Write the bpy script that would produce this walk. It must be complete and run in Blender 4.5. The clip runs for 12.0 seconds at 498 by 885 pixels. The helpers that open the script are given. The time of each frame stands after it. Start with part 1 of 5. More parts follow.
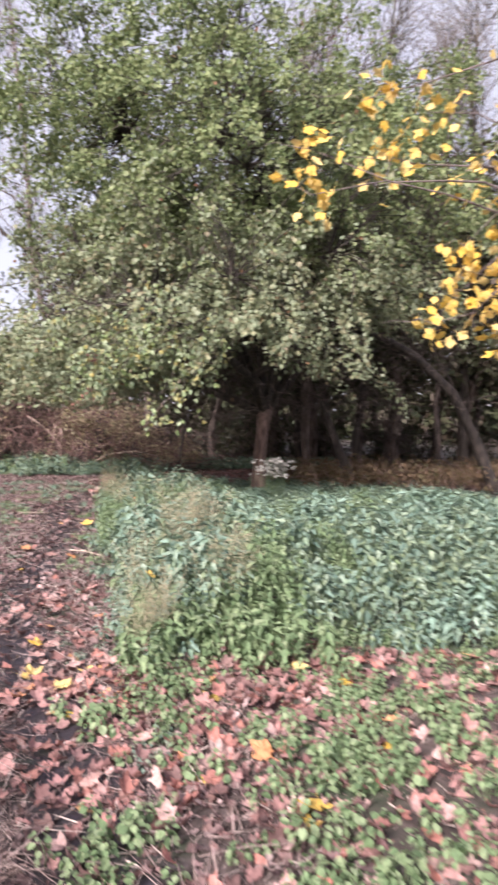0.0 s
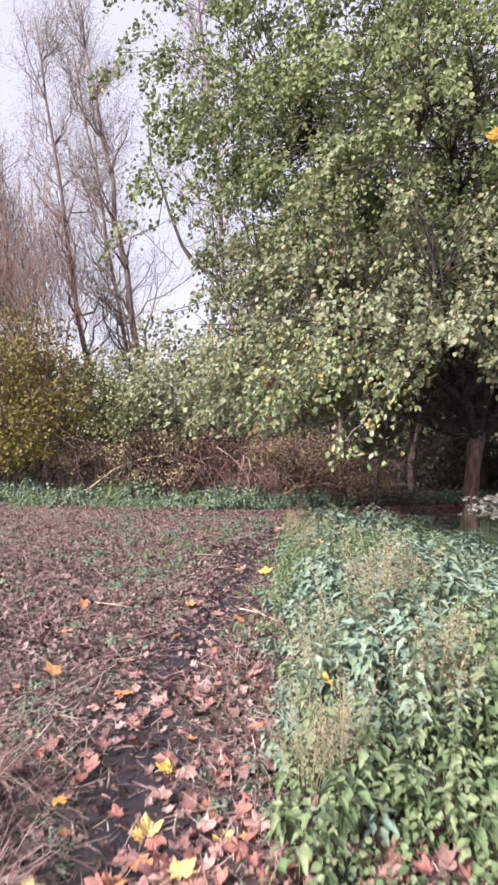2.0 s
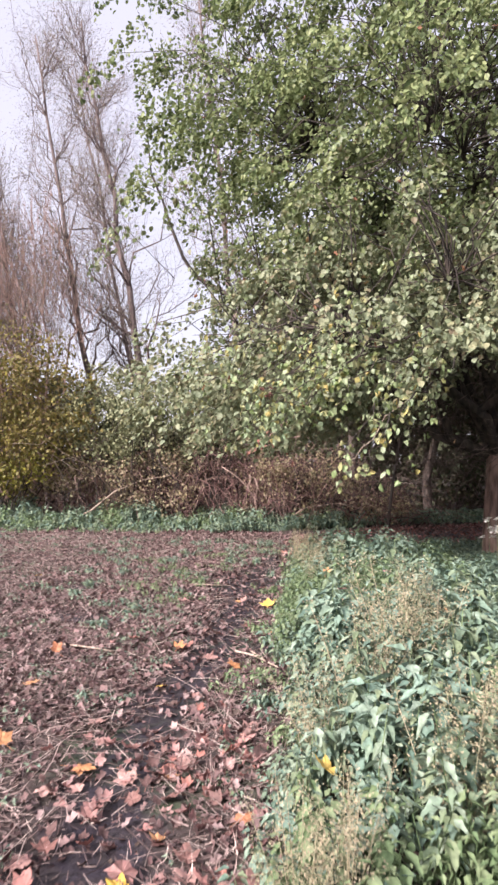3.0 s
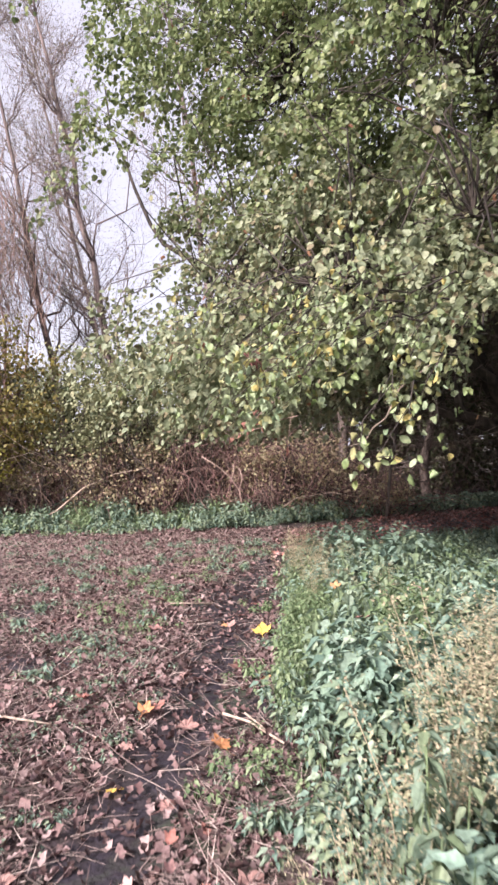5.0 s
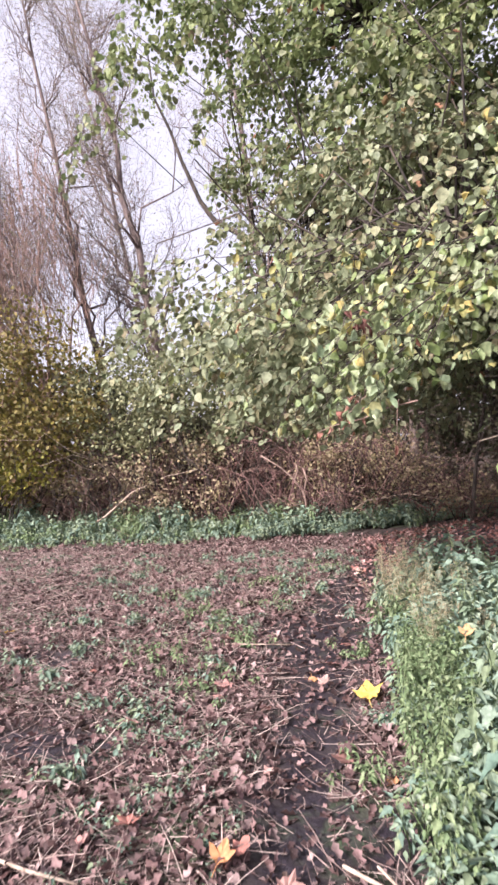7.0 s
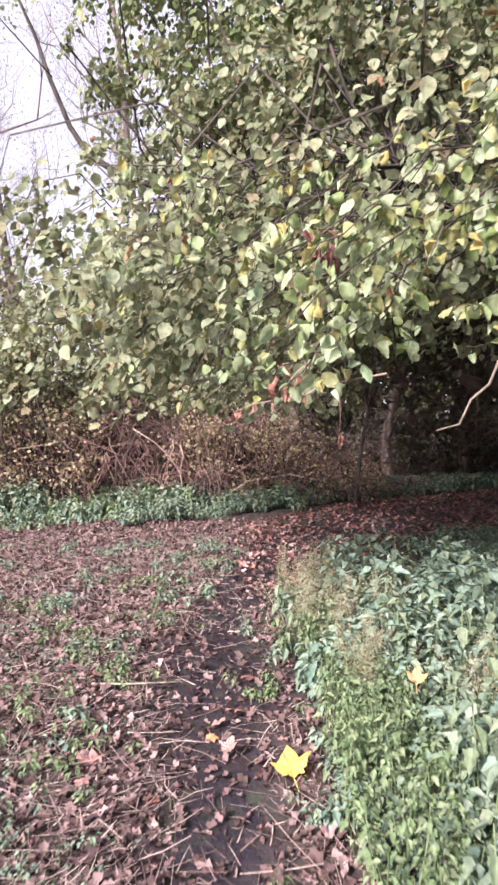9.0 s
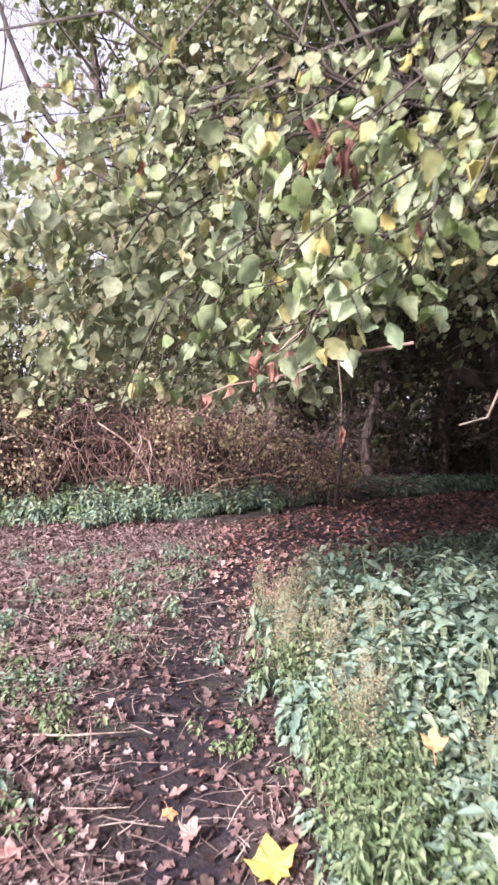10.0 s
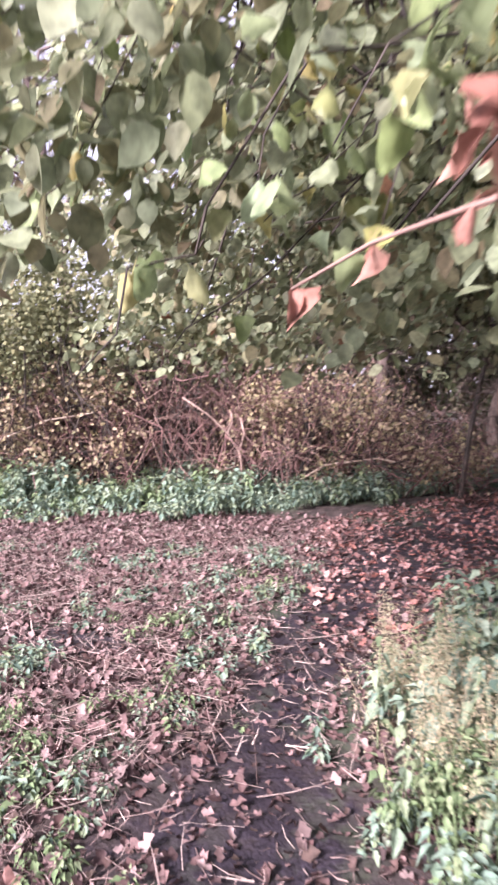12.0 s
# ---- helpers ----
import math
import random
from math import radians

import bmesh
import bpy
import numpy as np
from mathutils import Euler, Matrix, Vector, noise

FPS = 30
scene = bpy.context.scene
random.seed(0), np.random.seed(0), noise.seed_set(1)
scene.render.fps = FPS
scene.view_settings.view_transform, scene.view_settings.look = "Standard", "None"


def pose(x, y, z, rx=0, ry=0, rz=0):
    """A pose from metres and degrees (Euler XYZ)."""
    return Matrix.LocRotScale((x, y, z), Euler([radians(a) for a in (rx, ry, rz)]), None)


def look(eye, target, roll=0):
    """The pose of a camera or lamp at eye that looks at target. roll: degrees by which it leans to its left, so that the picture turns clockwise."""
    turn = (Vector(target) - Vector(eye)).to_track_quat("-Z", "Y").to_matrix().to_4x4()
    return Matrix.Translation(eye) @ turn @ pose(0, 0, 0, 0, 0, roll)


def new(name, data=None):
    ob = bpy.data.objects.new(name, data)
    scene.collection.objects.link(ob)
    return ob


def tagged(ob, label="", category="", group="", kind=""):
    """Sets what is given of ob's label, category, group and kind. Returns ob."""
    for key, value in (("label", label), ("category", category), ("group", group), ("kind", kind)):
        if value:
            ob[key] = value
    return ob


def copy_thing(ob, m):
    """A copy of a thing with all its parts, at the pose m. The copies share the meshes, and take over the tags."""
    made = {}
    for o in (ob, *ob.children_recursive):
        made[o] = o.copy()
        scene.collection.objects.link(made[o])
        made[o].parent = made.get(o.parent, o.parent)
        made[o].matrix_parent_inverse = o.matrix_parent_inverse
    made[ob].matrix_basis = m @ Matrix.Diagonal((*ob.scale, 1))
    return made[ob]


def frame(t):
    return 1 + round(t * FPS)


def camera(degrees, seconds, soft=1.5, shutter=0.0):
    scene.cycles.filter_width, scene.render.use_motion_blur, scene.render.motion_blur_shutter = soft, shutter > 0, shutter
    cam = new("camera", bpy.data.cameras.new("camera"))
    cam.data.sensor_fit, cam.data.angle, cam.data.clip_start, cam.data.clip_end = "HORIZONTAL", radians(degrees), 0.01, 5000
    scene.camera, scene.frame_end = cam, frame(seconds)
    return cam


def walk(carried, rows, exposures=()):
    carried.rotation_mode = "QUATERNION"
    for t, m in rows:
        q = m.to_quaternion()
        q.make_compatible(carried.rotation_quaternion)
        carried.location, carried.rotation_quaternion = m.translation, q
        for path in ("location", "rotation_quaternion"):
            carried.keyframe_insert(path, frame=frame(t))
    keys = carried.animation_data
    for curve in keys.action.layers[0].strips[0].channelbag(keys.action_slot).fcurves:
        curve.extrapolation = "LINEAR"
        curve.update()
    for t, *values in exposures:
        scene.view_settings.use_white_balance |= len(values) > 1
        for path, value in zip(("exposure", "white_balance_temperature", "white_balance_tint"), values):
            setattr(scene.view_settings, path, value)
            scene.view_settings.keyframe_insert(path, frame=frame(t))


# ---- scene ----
cam = camera(42.0, 12.0, soft=2.7, shutter=0.5)
PATH = [
    (0, (-0.039, 0.033, 1.458), (0.523, 1.951, 1.383), 2.3),
    (0.5, (-0.018, 0.38, 1.455), (0.293, 2.355, 1.396), 2.3),
    (1, (0.052, 0.678, 1.458), (0.151, 2.675, 1.422), 2.0),
    (1.5, (0.199, 1.007, 1.463), (0.167, 3.007, 1.439), 1.8),
    (2, (0.247, 1.344, 1.484), (0.21, 3.344, 1.475), 1.5),
    (2.5, (0.317, 1.7, 1.491), (0.229, 3.698, 1.514), 1.1),
    (3, (0.372, 1.989, 1.484), (0.295, 3.987, 1.533), 0.8),
    (3.5, (0.313, 2.308, 1.502), (0.259, 4.307, 1.558), 0.6),
    (3.7, (0.326, 2.446, 1.487), (0.298, 4.445, 1.54), 0.6),
    (5.3, (0.298, 3.573, 1.491), (0.259, 5.573, 1.498), -1.7),
    (5.5, (0.276, 3.697, 1.501), (0.208, 5.696, 1.522), -1.7),
    (6, (0.177, 4.009, 1.496), (0.056, 6.005, 1.518), -1.9),
    (6.5, (0.089, 4.307, 1.507), (-0.071, 6.301, 1.504), -2.3),
    (6.7, (0.064, 4.462, 1.501), (-0.119, 6.454, 1.511), -2.4),
    (8.3, (-0.156, 5.344, 1.552), (-0.085, 7.341, 1.48), -0.3),
    (8.5, (-0.169, 5.477, 1.551), (-0.046, 7.471, 1.468), -0.3),
    (9, (-0.177, 5.79, 1.556), (0.064, 7.773, 1.463), 0.1),
    (9.5, (-0.112, 6.15, 1.535), (0.138, 8.131, 1.423), 0.5),
    (10, (-0.089, 6.467, 1.512), (0.23, 8.439, 1.413), 1.0),
    (10.5, (-0.022, 6.818, 1.481), (0.284, 8.788, 1.328), 1.3),
    (11, (0.073, 7.177, 1.485), (0.259, 9.164, 1.35), 1.2),
    (11.5, (0.06, 7.483, 1.471), (0.183, 9.475, 1.339), 1.2),
    (12, (0.047, 7.843, 1.436), (0.058, 9.836, 1.267), 0.8),
]
walk(cam, [(t, look(e, g, r)) for t, e, g, r in PATH], exposures=[(0, 1.12, 6330, 14), (3.5, 1.14, 6440, 14), (6.5, 1.25, 6400, 16), (8.5, 1.34, 6440, 17), (10, 1.47, 6230, 20), (11.3, 1.56, 6200, 24), (12, 1.74, 6150, 26)])

# ---- light: bright hazy sky and a soft low sun behind the walker's left shoulder ----
SUN_TURN, SUN_HIGH = radians(224), radians(33)   # compass bearing from +y, clockwise
world = bpy.data.worlds.new("sky")
scene.world = world
world.use_nodes = True
wn = world.node_tree
sky = wn.nodes.new("ShaderNodeTexSky")
sky.sky_type, sky.sun_disc = "NISHITA", False
sky.sun_elevation, sky.sun_rotation = SUN_HIGH, SUN_TURN
sky.air_density, sky.dust_density, sky.ozone_density = 1.0, 4.0, 1.0
haze = wn.nodes.new("ShaderNodeMixRGB")
haze.inputs[0].default_value = 0.72
haze.inputs[2].default_value = (4.9, 4.7, 5.3, 1)
wn.links.new(sky.outputs[0], haze.inputs[1])
wn.links.new(haze.outputs[0], wn.nodes["Background"].inputs[0])
wn.nodes["Background"].inputs[1].default_value = 0.107
sun = new("sun", bpy.data.lights.new("sun", "SUN"))
sun.data.energy, sun.data.angle, sun.data.color = 5.0, radians(12), (1.0, 0.94, 0.89)
sun_from = Vector((math.sin(SUN_TURN) * math.cos(SUN_HIGH), math.cos(SUN_TURN) * math.cos(SUN_HIGH), math.sin(SUN_HIGH)))
sun.matrix_world = look(sun_from * 60, (0, 0, 0))

rng = np.random.default_rng(7)


# ---- materials ----
def node_mat(name):
    m = bpy.data.materials.new(name)
    m.use_nodes = True
    n = m.node_tree
    return m, n, n.nodes["Principled BSDF"]


def ramp_node(n, stops):
    r = n.nodes.new("ShaderNodeValToRGB")
    while len(r.color_ramp.elements) < len(stops):
        r.color_ramp.elements.new(0.5)
    for e, (p, c) in zip(r.color_ramp.elements, stops):
        e.position, e.color = p, (*c, 1)
    return r


def leaf_mat(name, colours, rough=0.5, through_light=0.3, by_object=False, spots=0.35):
    """A leaf: each one takes its own tone, with blotches and veins of noise over it, and lets light through."""
    m, n, b = node_mat(name)
    k = len(colours)
    pick = n.nodes.new("ShaderNodeObjectInfo") if by_object else n.nodes.new("ShaderNodeNewGeometry")
    r = ramp_node(n, [(i / max(1, k - 1), c) for i, c in enumerate(colours)])
    n.links.new(pick.outputs["Random" if by_object else "Random Per Island"], r.inputs[0])
    tex = n.nodes.new("ShaderNodeTexNoise")
    tex.inputs["Scale"].default_value, tex.inputs["Detail"].default_value = 45, 3
    geo = n.nodes.new("ShaderNodeNewGeometry")
    n.links.new(geo.outputs["Position"], tex.inputs["Vector"])
    sp = ramp_node(n, [(0.32, (1 - spots, 1 - spots, 1 - spots * 1.1)), (0.62, (1.12, 1.1, 1.05))])
    n.links.new(tex.outputs[0], sp.inputs[0])
    mul = n.nodes.new("ShaderNodeMixRGB")
    mul.blend_type = "MULTIPLY"
    mul.inputs[0].default_value = 1
    n.links.new(r.outputs[0], mul.inputs[1])
    n.links.new(sp.outputs[0], mul.inputs[2])
    n.links.new(mul.outputs[0], b.inputs["Base Color"])
    b.inputs["Roughness"].default_value = rough
    b.inputs["Specular IOR Level"].default_value = 0.3
    bump = n.nodes.new("ShaderNodeBump")
    bump.inputs["Strength"].default_value, bump.inputs["Distance"].default_value = 0.35, 0.004
    n.links.new(tex.outputs[0], bump.inputs["Height"])
    n.links.new(bump.outputs[0], b.inputs["Normal"])
    if through_light:
        tr, mix = n.nodes.new("ShaderNodeBsdfTranslucent"), n.nodes.new("ShaderNodeMixShader")
        mix.inputs[0].default_value = through_light
        n.links.new(mul.outputs[0], tr.inputs[0])
        n.links.new(b.outputs[0], mix.inputs[1])
        n.links.new(tr.outputs[0], mix.inputs[2])
        n.links.new(mix.outputs[0], n.nodes["Material Output"].inputs[0])
    return m


def bark_mat(name, dark, light, moss=None, scale=14):
    m, n, b = node_mat(name)
    geo, mp, tex = n.nodes.new("ShaderNodeNewGeometry"), n.nodes.new("ShaderNodeMapping"), n.nodes.new("ShaderNodeTexNoise")
    mp.inputs["Scale"].default_value = (1, 1, 0.25)
    tex.inputs["Scale"].default_value, tex.inputs["Detail"].default_value = scale, 6
    n.links.new(geo.outputs["Position"], mp.inputs[0])
    n.links.new(mp.outputs[0], tex.inputs["Vector"])
    r = ramp_node(n, [(0.35, dark), (0.65, light)])
    n.links.new(tex.outputs[0], r.inputs[0])
    out = r
    if moss:
        t2 = n.nodes.new("ShaderNodeTexNoise")
        t2.inputs["Scale"].default_value, t2.inputs["Detail"].default_value = 2.2, 4
        n.links.new(geo.outputs["Position"], t2.inputs["Vector"])
        r2 = ramp_node(n, [(0.5, (0, 0, 0)), (0.62, (1, 1, 1))])
        n.links.new(t2.outputs[0], r2.inputs[0])
        out = n.nodes.new("ShaderNodeMixRGB")
        n.links.new(r2.outputs[0], out.inputs[0])
        n.links.new(r.outputs[0], out.inputs[1])
        out.inputs[2].default_value = (*moss, 1)
    n.links.new(out.outputs[0], b.inputs["Base Color"])
    b.inputs["Roughness"].default_value = 0.9
    bump = n.nodes.new("ShaderNodeBump")
    bump.inputs["Strength"].default_value, bump.inputs["Distance"].default_value = 0.8, 0.02
    n.links.new(tex.outputs[0], bump.inputs["Height"])
    n.links.new(bump.outputs[0], b.inputs["Normal"])
    return m


def ground_mat():
    """Dark wet soil on the trodden line, brown leaf mould and thatch beside it, moss and low green between."""
    m, n, b = node_mat("woodland_soil")
    geo = n.nodes.new("ShaderNodeNewGeometry")

    def noise_at(scale, detail):
        t = n.nodes.new("ShaderNodeTexNoise")
        t.inputs["Scale"].default_value, t.inputs["Detail"].default_value = scale, detail
        n.links.new(geo.outputs["Position"], t.inputs["Vector"])
        return t
    fine, mid, broad = noise_at(60, 5), noise_at(13, 5), noise_at(1.3, 4)
    litter = ramp_node(n, [(0.3, (0.016, 0.011, 0.0105)), (0.5, (0.045, 0.03, 0.027)), (0.68, (0.13, 0.09, 0.08))])
    n.links.new(mid.outputs[0], litter.inputs[0])
    soil = ramp_node(n, [(0.3, (0.011, 0.0085, 0.0125)), (0.7, (0.036, 0.028, 0.039))])
    n.links.new(fine.outputs[0], soil.inputs[0])
    green = ramp_node(n, [(0.3, (0.02, 0.035, 0.02)), (0.7, (0.07, 0.11, 0.05))])
    n.links.new(fine.outputs[0], green.inputs[0])
    gm = ramp_node(n, [(0.5, (0, 0, 0)), (0.66, (0.75, 0.75, 0.75))])
    n.links.new(broad.outputs[0], gm.inputs[0])
    mix1, mix2 = n.nodes.new("ShaderNodeMixRGB"), n.nodes.new("ShaderNodeMixRGB")
    n.links.new(gm.outputs[0], mix1.inputs[0])
    n.links.new(litter.outputs[0], mix1.inputs[1])
    n.links.new(green.outputs[0], mix1.inputs[2])
    worn = n.nodes.new("ShaderNodeAttribute")
    worn.attribute_name = "trodden"
    add = n.nodes.new("ShaderNodeMath")
    add.operation = "MULTIPLY_ADD"
    add.inputs[1].default_value, add.inputs[2].default_value = 3.0, -1.62
    n.links.new(mid.outputs[0], add.inputs[0])
    tot = n.nodes.new("ShaderNodeMath")
    tot.operation, tot.use_clamp = "ADD", True
    n.links.new(worn.outputs["Fac"], tot.inputs[0])
    n.links.new(add.outputs[0], tot.inputs[1])
    n.links.new(tot.outputs[0], mix2.inputs[0])
    n.links.new(mix1.outputs[0], mix2.inputs[1])
    n.links.new(soil.outputs[0], mix2.inputs[2])
    n.links.new(mix2.outputs[0], b.inputs["Base Color"])
    rr = ramp_node(n, [(0.2, (0.9, 0.9, 0.9)), (0.9, (0.5, 0.5, 0.5))])
    n.links.new(tot.outputs[0], rr.inputs[0])
    n.links.new(rr.outputs[0], b.inputs["Roughness"])
    bump = n.nodes.new("ShaderNodeBump")
    bump.inputs["Strength"].default_value, bump.inputs["Distance"].default_value = 0.8, 0.015
    n.links.new(mid.outputs[0], bump.inputs["Height"])
    b2 = n.nodes.new("ShaderNodeBump")
    b2.inputs["Strength"].default_value, b2.inputs["Distance"].default_value = 0.7, 0.008
    n.links.new(fine.outputs[0], b2.inputs["Height"])
    n.links.new(bump.outputs[0], b2.inputs["Normal"])
    n.links.new(b2.outputs[0], b.inputs["Normal"])
    return m


SOIL = ground_mat()
BARK_BROWN = bark_mat("red_brown_bark", (0.09, 0.055, 0.047), (0.29, 0.185, 0.16))
BARK_DARK = bark_mat("dark_bark", (0.02, 0.016, 0.015), (0.08, 0.06, 0.052))
BARK_WOOD = bark_mat("brown_wood_bark", (0.05, 0.037, 0.033), (0.19, 0.14, 0.125))
BARK_GREY = bark_mat("grey_pink_bark", (0.08, 0.058, 0.056), (0.22, 0.165, 0.16), scale=9)
TWIG_RED = bark_mat("red_brown_stems", (0.14, 0.085, 0.075), (0.38, 0.25, 0.215), scale=6)
BRAMBLE = bark_mat("bramble_bark", (0.085, 0.043, 0.043), (0.27, 0.15, 0.14), scale=6)
TWIG_FORK = bark_mat("pinkish_dead_wood", (0.2, 0.13, 0.11), (0.4, 0.29, 0.25), scale=20)
TWIG_PALE = bark_mat("pale_dead_wood", (0.28, 0.2, 0.16), (0.5, 0.4, 0.33), scale=20)
# lower crown paler, upper crown deeper: leaf hue, plus light and shade in the tones
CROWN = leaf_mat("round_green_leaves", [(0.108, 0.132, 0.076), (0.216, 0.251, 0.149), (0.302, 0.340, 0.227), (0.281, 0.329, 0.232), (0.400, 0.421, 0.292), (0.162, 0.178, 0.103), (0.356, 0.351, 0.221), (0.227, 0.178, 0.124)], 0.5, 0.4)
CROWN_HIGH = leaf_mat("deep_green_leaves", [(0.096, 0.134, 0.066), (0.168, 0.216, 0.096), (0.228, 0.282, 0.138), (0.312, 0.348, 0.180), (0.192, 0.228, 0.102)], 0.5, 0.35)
CROWN_NEAR = leaf_mat("yellowing_round_leaves", [(0.18, 0.24, 0.09), (0.32, 0.4, 0.22), (0.43, 0.49, 0.33), (0.3, 0.4, 0.26), (0.48, 0.45, 0.23), (0.13, 0.17, 0.065), (0.4, 0.46, 0.31), (0.22, 0.28, 0.12), (0.54, 0.43, 0.17)], 0.5, 0.38, by_object=True, spots=0.3)
LEAF_RED = leaf_mat("withered_red_leaf", [(0.36, 0.17, 0.145), (0.46, 0.25, 0.21), (0.28, 0.12, 0.1)], 0.65, 0.3, by_object=True, spots=0.5)
LEAF_MAROON = leaf_mat("dark_withered_leaf", [(0.09, 0.04, 0.038), (0.17, 0.075, 0.065), (0.13, 0.06, 0.05)], 0.7, 0.15, by_object=True)
LEAF_DRY = leaf_mat("withered_leaves", [(0.2, 0.09, 0.06), (0.33, 0.17, 0.11), (0.27, 0.2, 0.1)], 0.7, 0.2)
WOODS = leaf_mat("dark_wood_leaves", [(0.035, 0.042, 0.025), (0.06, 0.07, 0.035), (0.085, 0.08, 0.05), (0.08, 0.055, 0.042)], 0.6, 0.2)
SHRUB_Y = leaf_mat("yellow_olive_leaves", [(0.1, 0.09, 0.035), (0.18, 0.155, 0.055), (0.27, 0.215, 0.075), (0.14, 0.13, 0.05), (0.2, 0.19, 0.06), (0.23, 0.15, 0.085), (0.32, 0.28, 0.07)], 0.55)
SHRUB_LOW = leaf_mat("bright_yellow_green_leaves", [(0.14, 0.14, 0.04), (0.26, 0.25, 0.06), (0.38, 0.34, 0.07), (0.2, 0.21, 0.06), (0.28, 0.18, 0.07)], 0.55)
SHRUB_G = leaf_mat("grey_green_leaves", [(0.144, 0.162, 0.090), (0.240, 0.258, 0.156), (0.324, 0.312, 0.180)], 0.5)
SPARSE = leaf_mat("sparse_autumn_leaves", [(0.22, 0.182, 0.154), (0.297, 0.253, 0.204), (0.209, 0.209, 0.154), (0.33, 0.22, 0.182)], 0.6)
DEAD_FROND = leaf_mat("dead_fronds", [(0.13, 0.08, 0.05), (0.2, 0.13, 0.08), (0.12, 0.12, 0.06)], 0.7, 0.15)
TAN = leaf_mat("tan_olive_leaves", [(0.354, 0.277, 0.201), (0.496, 0.401, 0.295), (0.319, 0.307, 0.189), (0.425, 0.295, 0.236), (0.472, 0.425, 0.236), (0.201, 0.142, 0.106)], 0.6, 0.35)
NETTLE = leaf_mat("nettle_leaves", [(0.077, 0.127, 0.101), (0.154, 0.231, 0.193), (0.231, 0.319, 0.264), (0.187, 0.253, 0.176), (0.319, 0.391, 0.319), (0.231, 0.281, 0.171), (0.110, 0.171, 0.132)], 0.6, 0.25)
PALE = leaf_mat("pale_grey_green_leaves", [(0.144, 0.207, 0.151), (0.202, 0.266, 0.202), (0.173, 0.229, 0.137), (0.238, 0.289, 0.202)], 0.5, 0.3, by_object=True)
BROAD = leaf_mat("blue_green_leaves", [(0.112, 0.179, 0.146), (0.202, 0.297, 0.246), (0.280, 0.381, 0.319), (0.168, 0.246, 0.185), (0.325, 0.409, 0.342)], 0.6, 0.25)
FRESH = leaf_mat("fresh_green_leaves", [(0.11, 0.165, 0.085), (0.165, 0.24, 0.125), (0.23, 0.3, 0.165), (0.28, 0.34, 0.21)], 0.6)
STRAW = leaf_mat("dry_stalks", [(0.09, 0.06, 0.06), (0.24, 0.17, 0.168), (0.4, 0.3, 0.29), (0.14, 0.095, 0.094), (0.52, 0.42, 0.4), (0.07, 0.045, 0.046)], 0.85, 0)
STRAW_PALE = leaf_mat("pale_dead_grass", [(0.12, 0.08, 0.078), (0.3, 0.21, 0.2), (0.44, 0.33, 0.315), (0.08, 0.05, 0.05), (0.2, 0.13, 0.125)], 0.85, 0)
PLUME = leaf_mat("tan_seed_heads", [(0.38, 0.32, 0.23), (0.48, 0.4, 0.3), (0.3, 0.31, 0.2), (0.4, 0.37, 0.26)], 0.85, 0.25)
LITTER = leaf_mat("brown_leaf_litter", [(0.036, 0.022, 0.024), (0.085, 0.05, 0.052), (0.16, 0.098, 0.1), (0.27, 0.17, 0.175), (0.06, 0.036, 0.038), (0.36, 0.26, 0.265), (0.12, 0.066, 0.068), (0.08, 0.056, 0.048)], 0.7, 0.1)
MAPLE_PINK = leaf_mat("pinkish_brown_maple_leaf", [(0.294, 0.157, 0.151), (0.399, 0.218, 0.207), (0.475, 0.294, 0.277), (0.209, 0.109, 0.101), (0.361, 0.162, 0.141)], 0.6, 0.15, by_object=True)
MAPLE_MIX = leaf_mat("faded_maple_leaves", [(0.294, 0.152, 0.151), (0.098, 0.055, 0.054), (0.412, 0.23, 0.227), (0.186, 0.097, 0.095), (0.392, 0.166, 0.141), (0.353, 0.184, 0.182), (0.49, 0.331, 0.322), (0.137, 0.074, 0.07)], 0.7, 0.1)
MAPLE_ORANGE = leaf_mat("orange_maple_leaf", [(0.52, 0.24, 0.12), (0.6, 0.33, 0.18), (0.5, 0.2, 0.12)], 0.6, 0.2, by_object=True)
MAPLE_YELLOW = leaf_mat("yellow_maple_leaf", [(0.72, 0.52, 0.16), (0.7, 0.44, 0.08), (0.78, 0.6, 0.28)], 0.55, 0.3, by_object=True, spots=0.25)
PETAL = leaf_mat("white_petals", [(0.75, 0.72, 0.72), (0.82, 0.8, 0.8)], 0.6, 0.3)


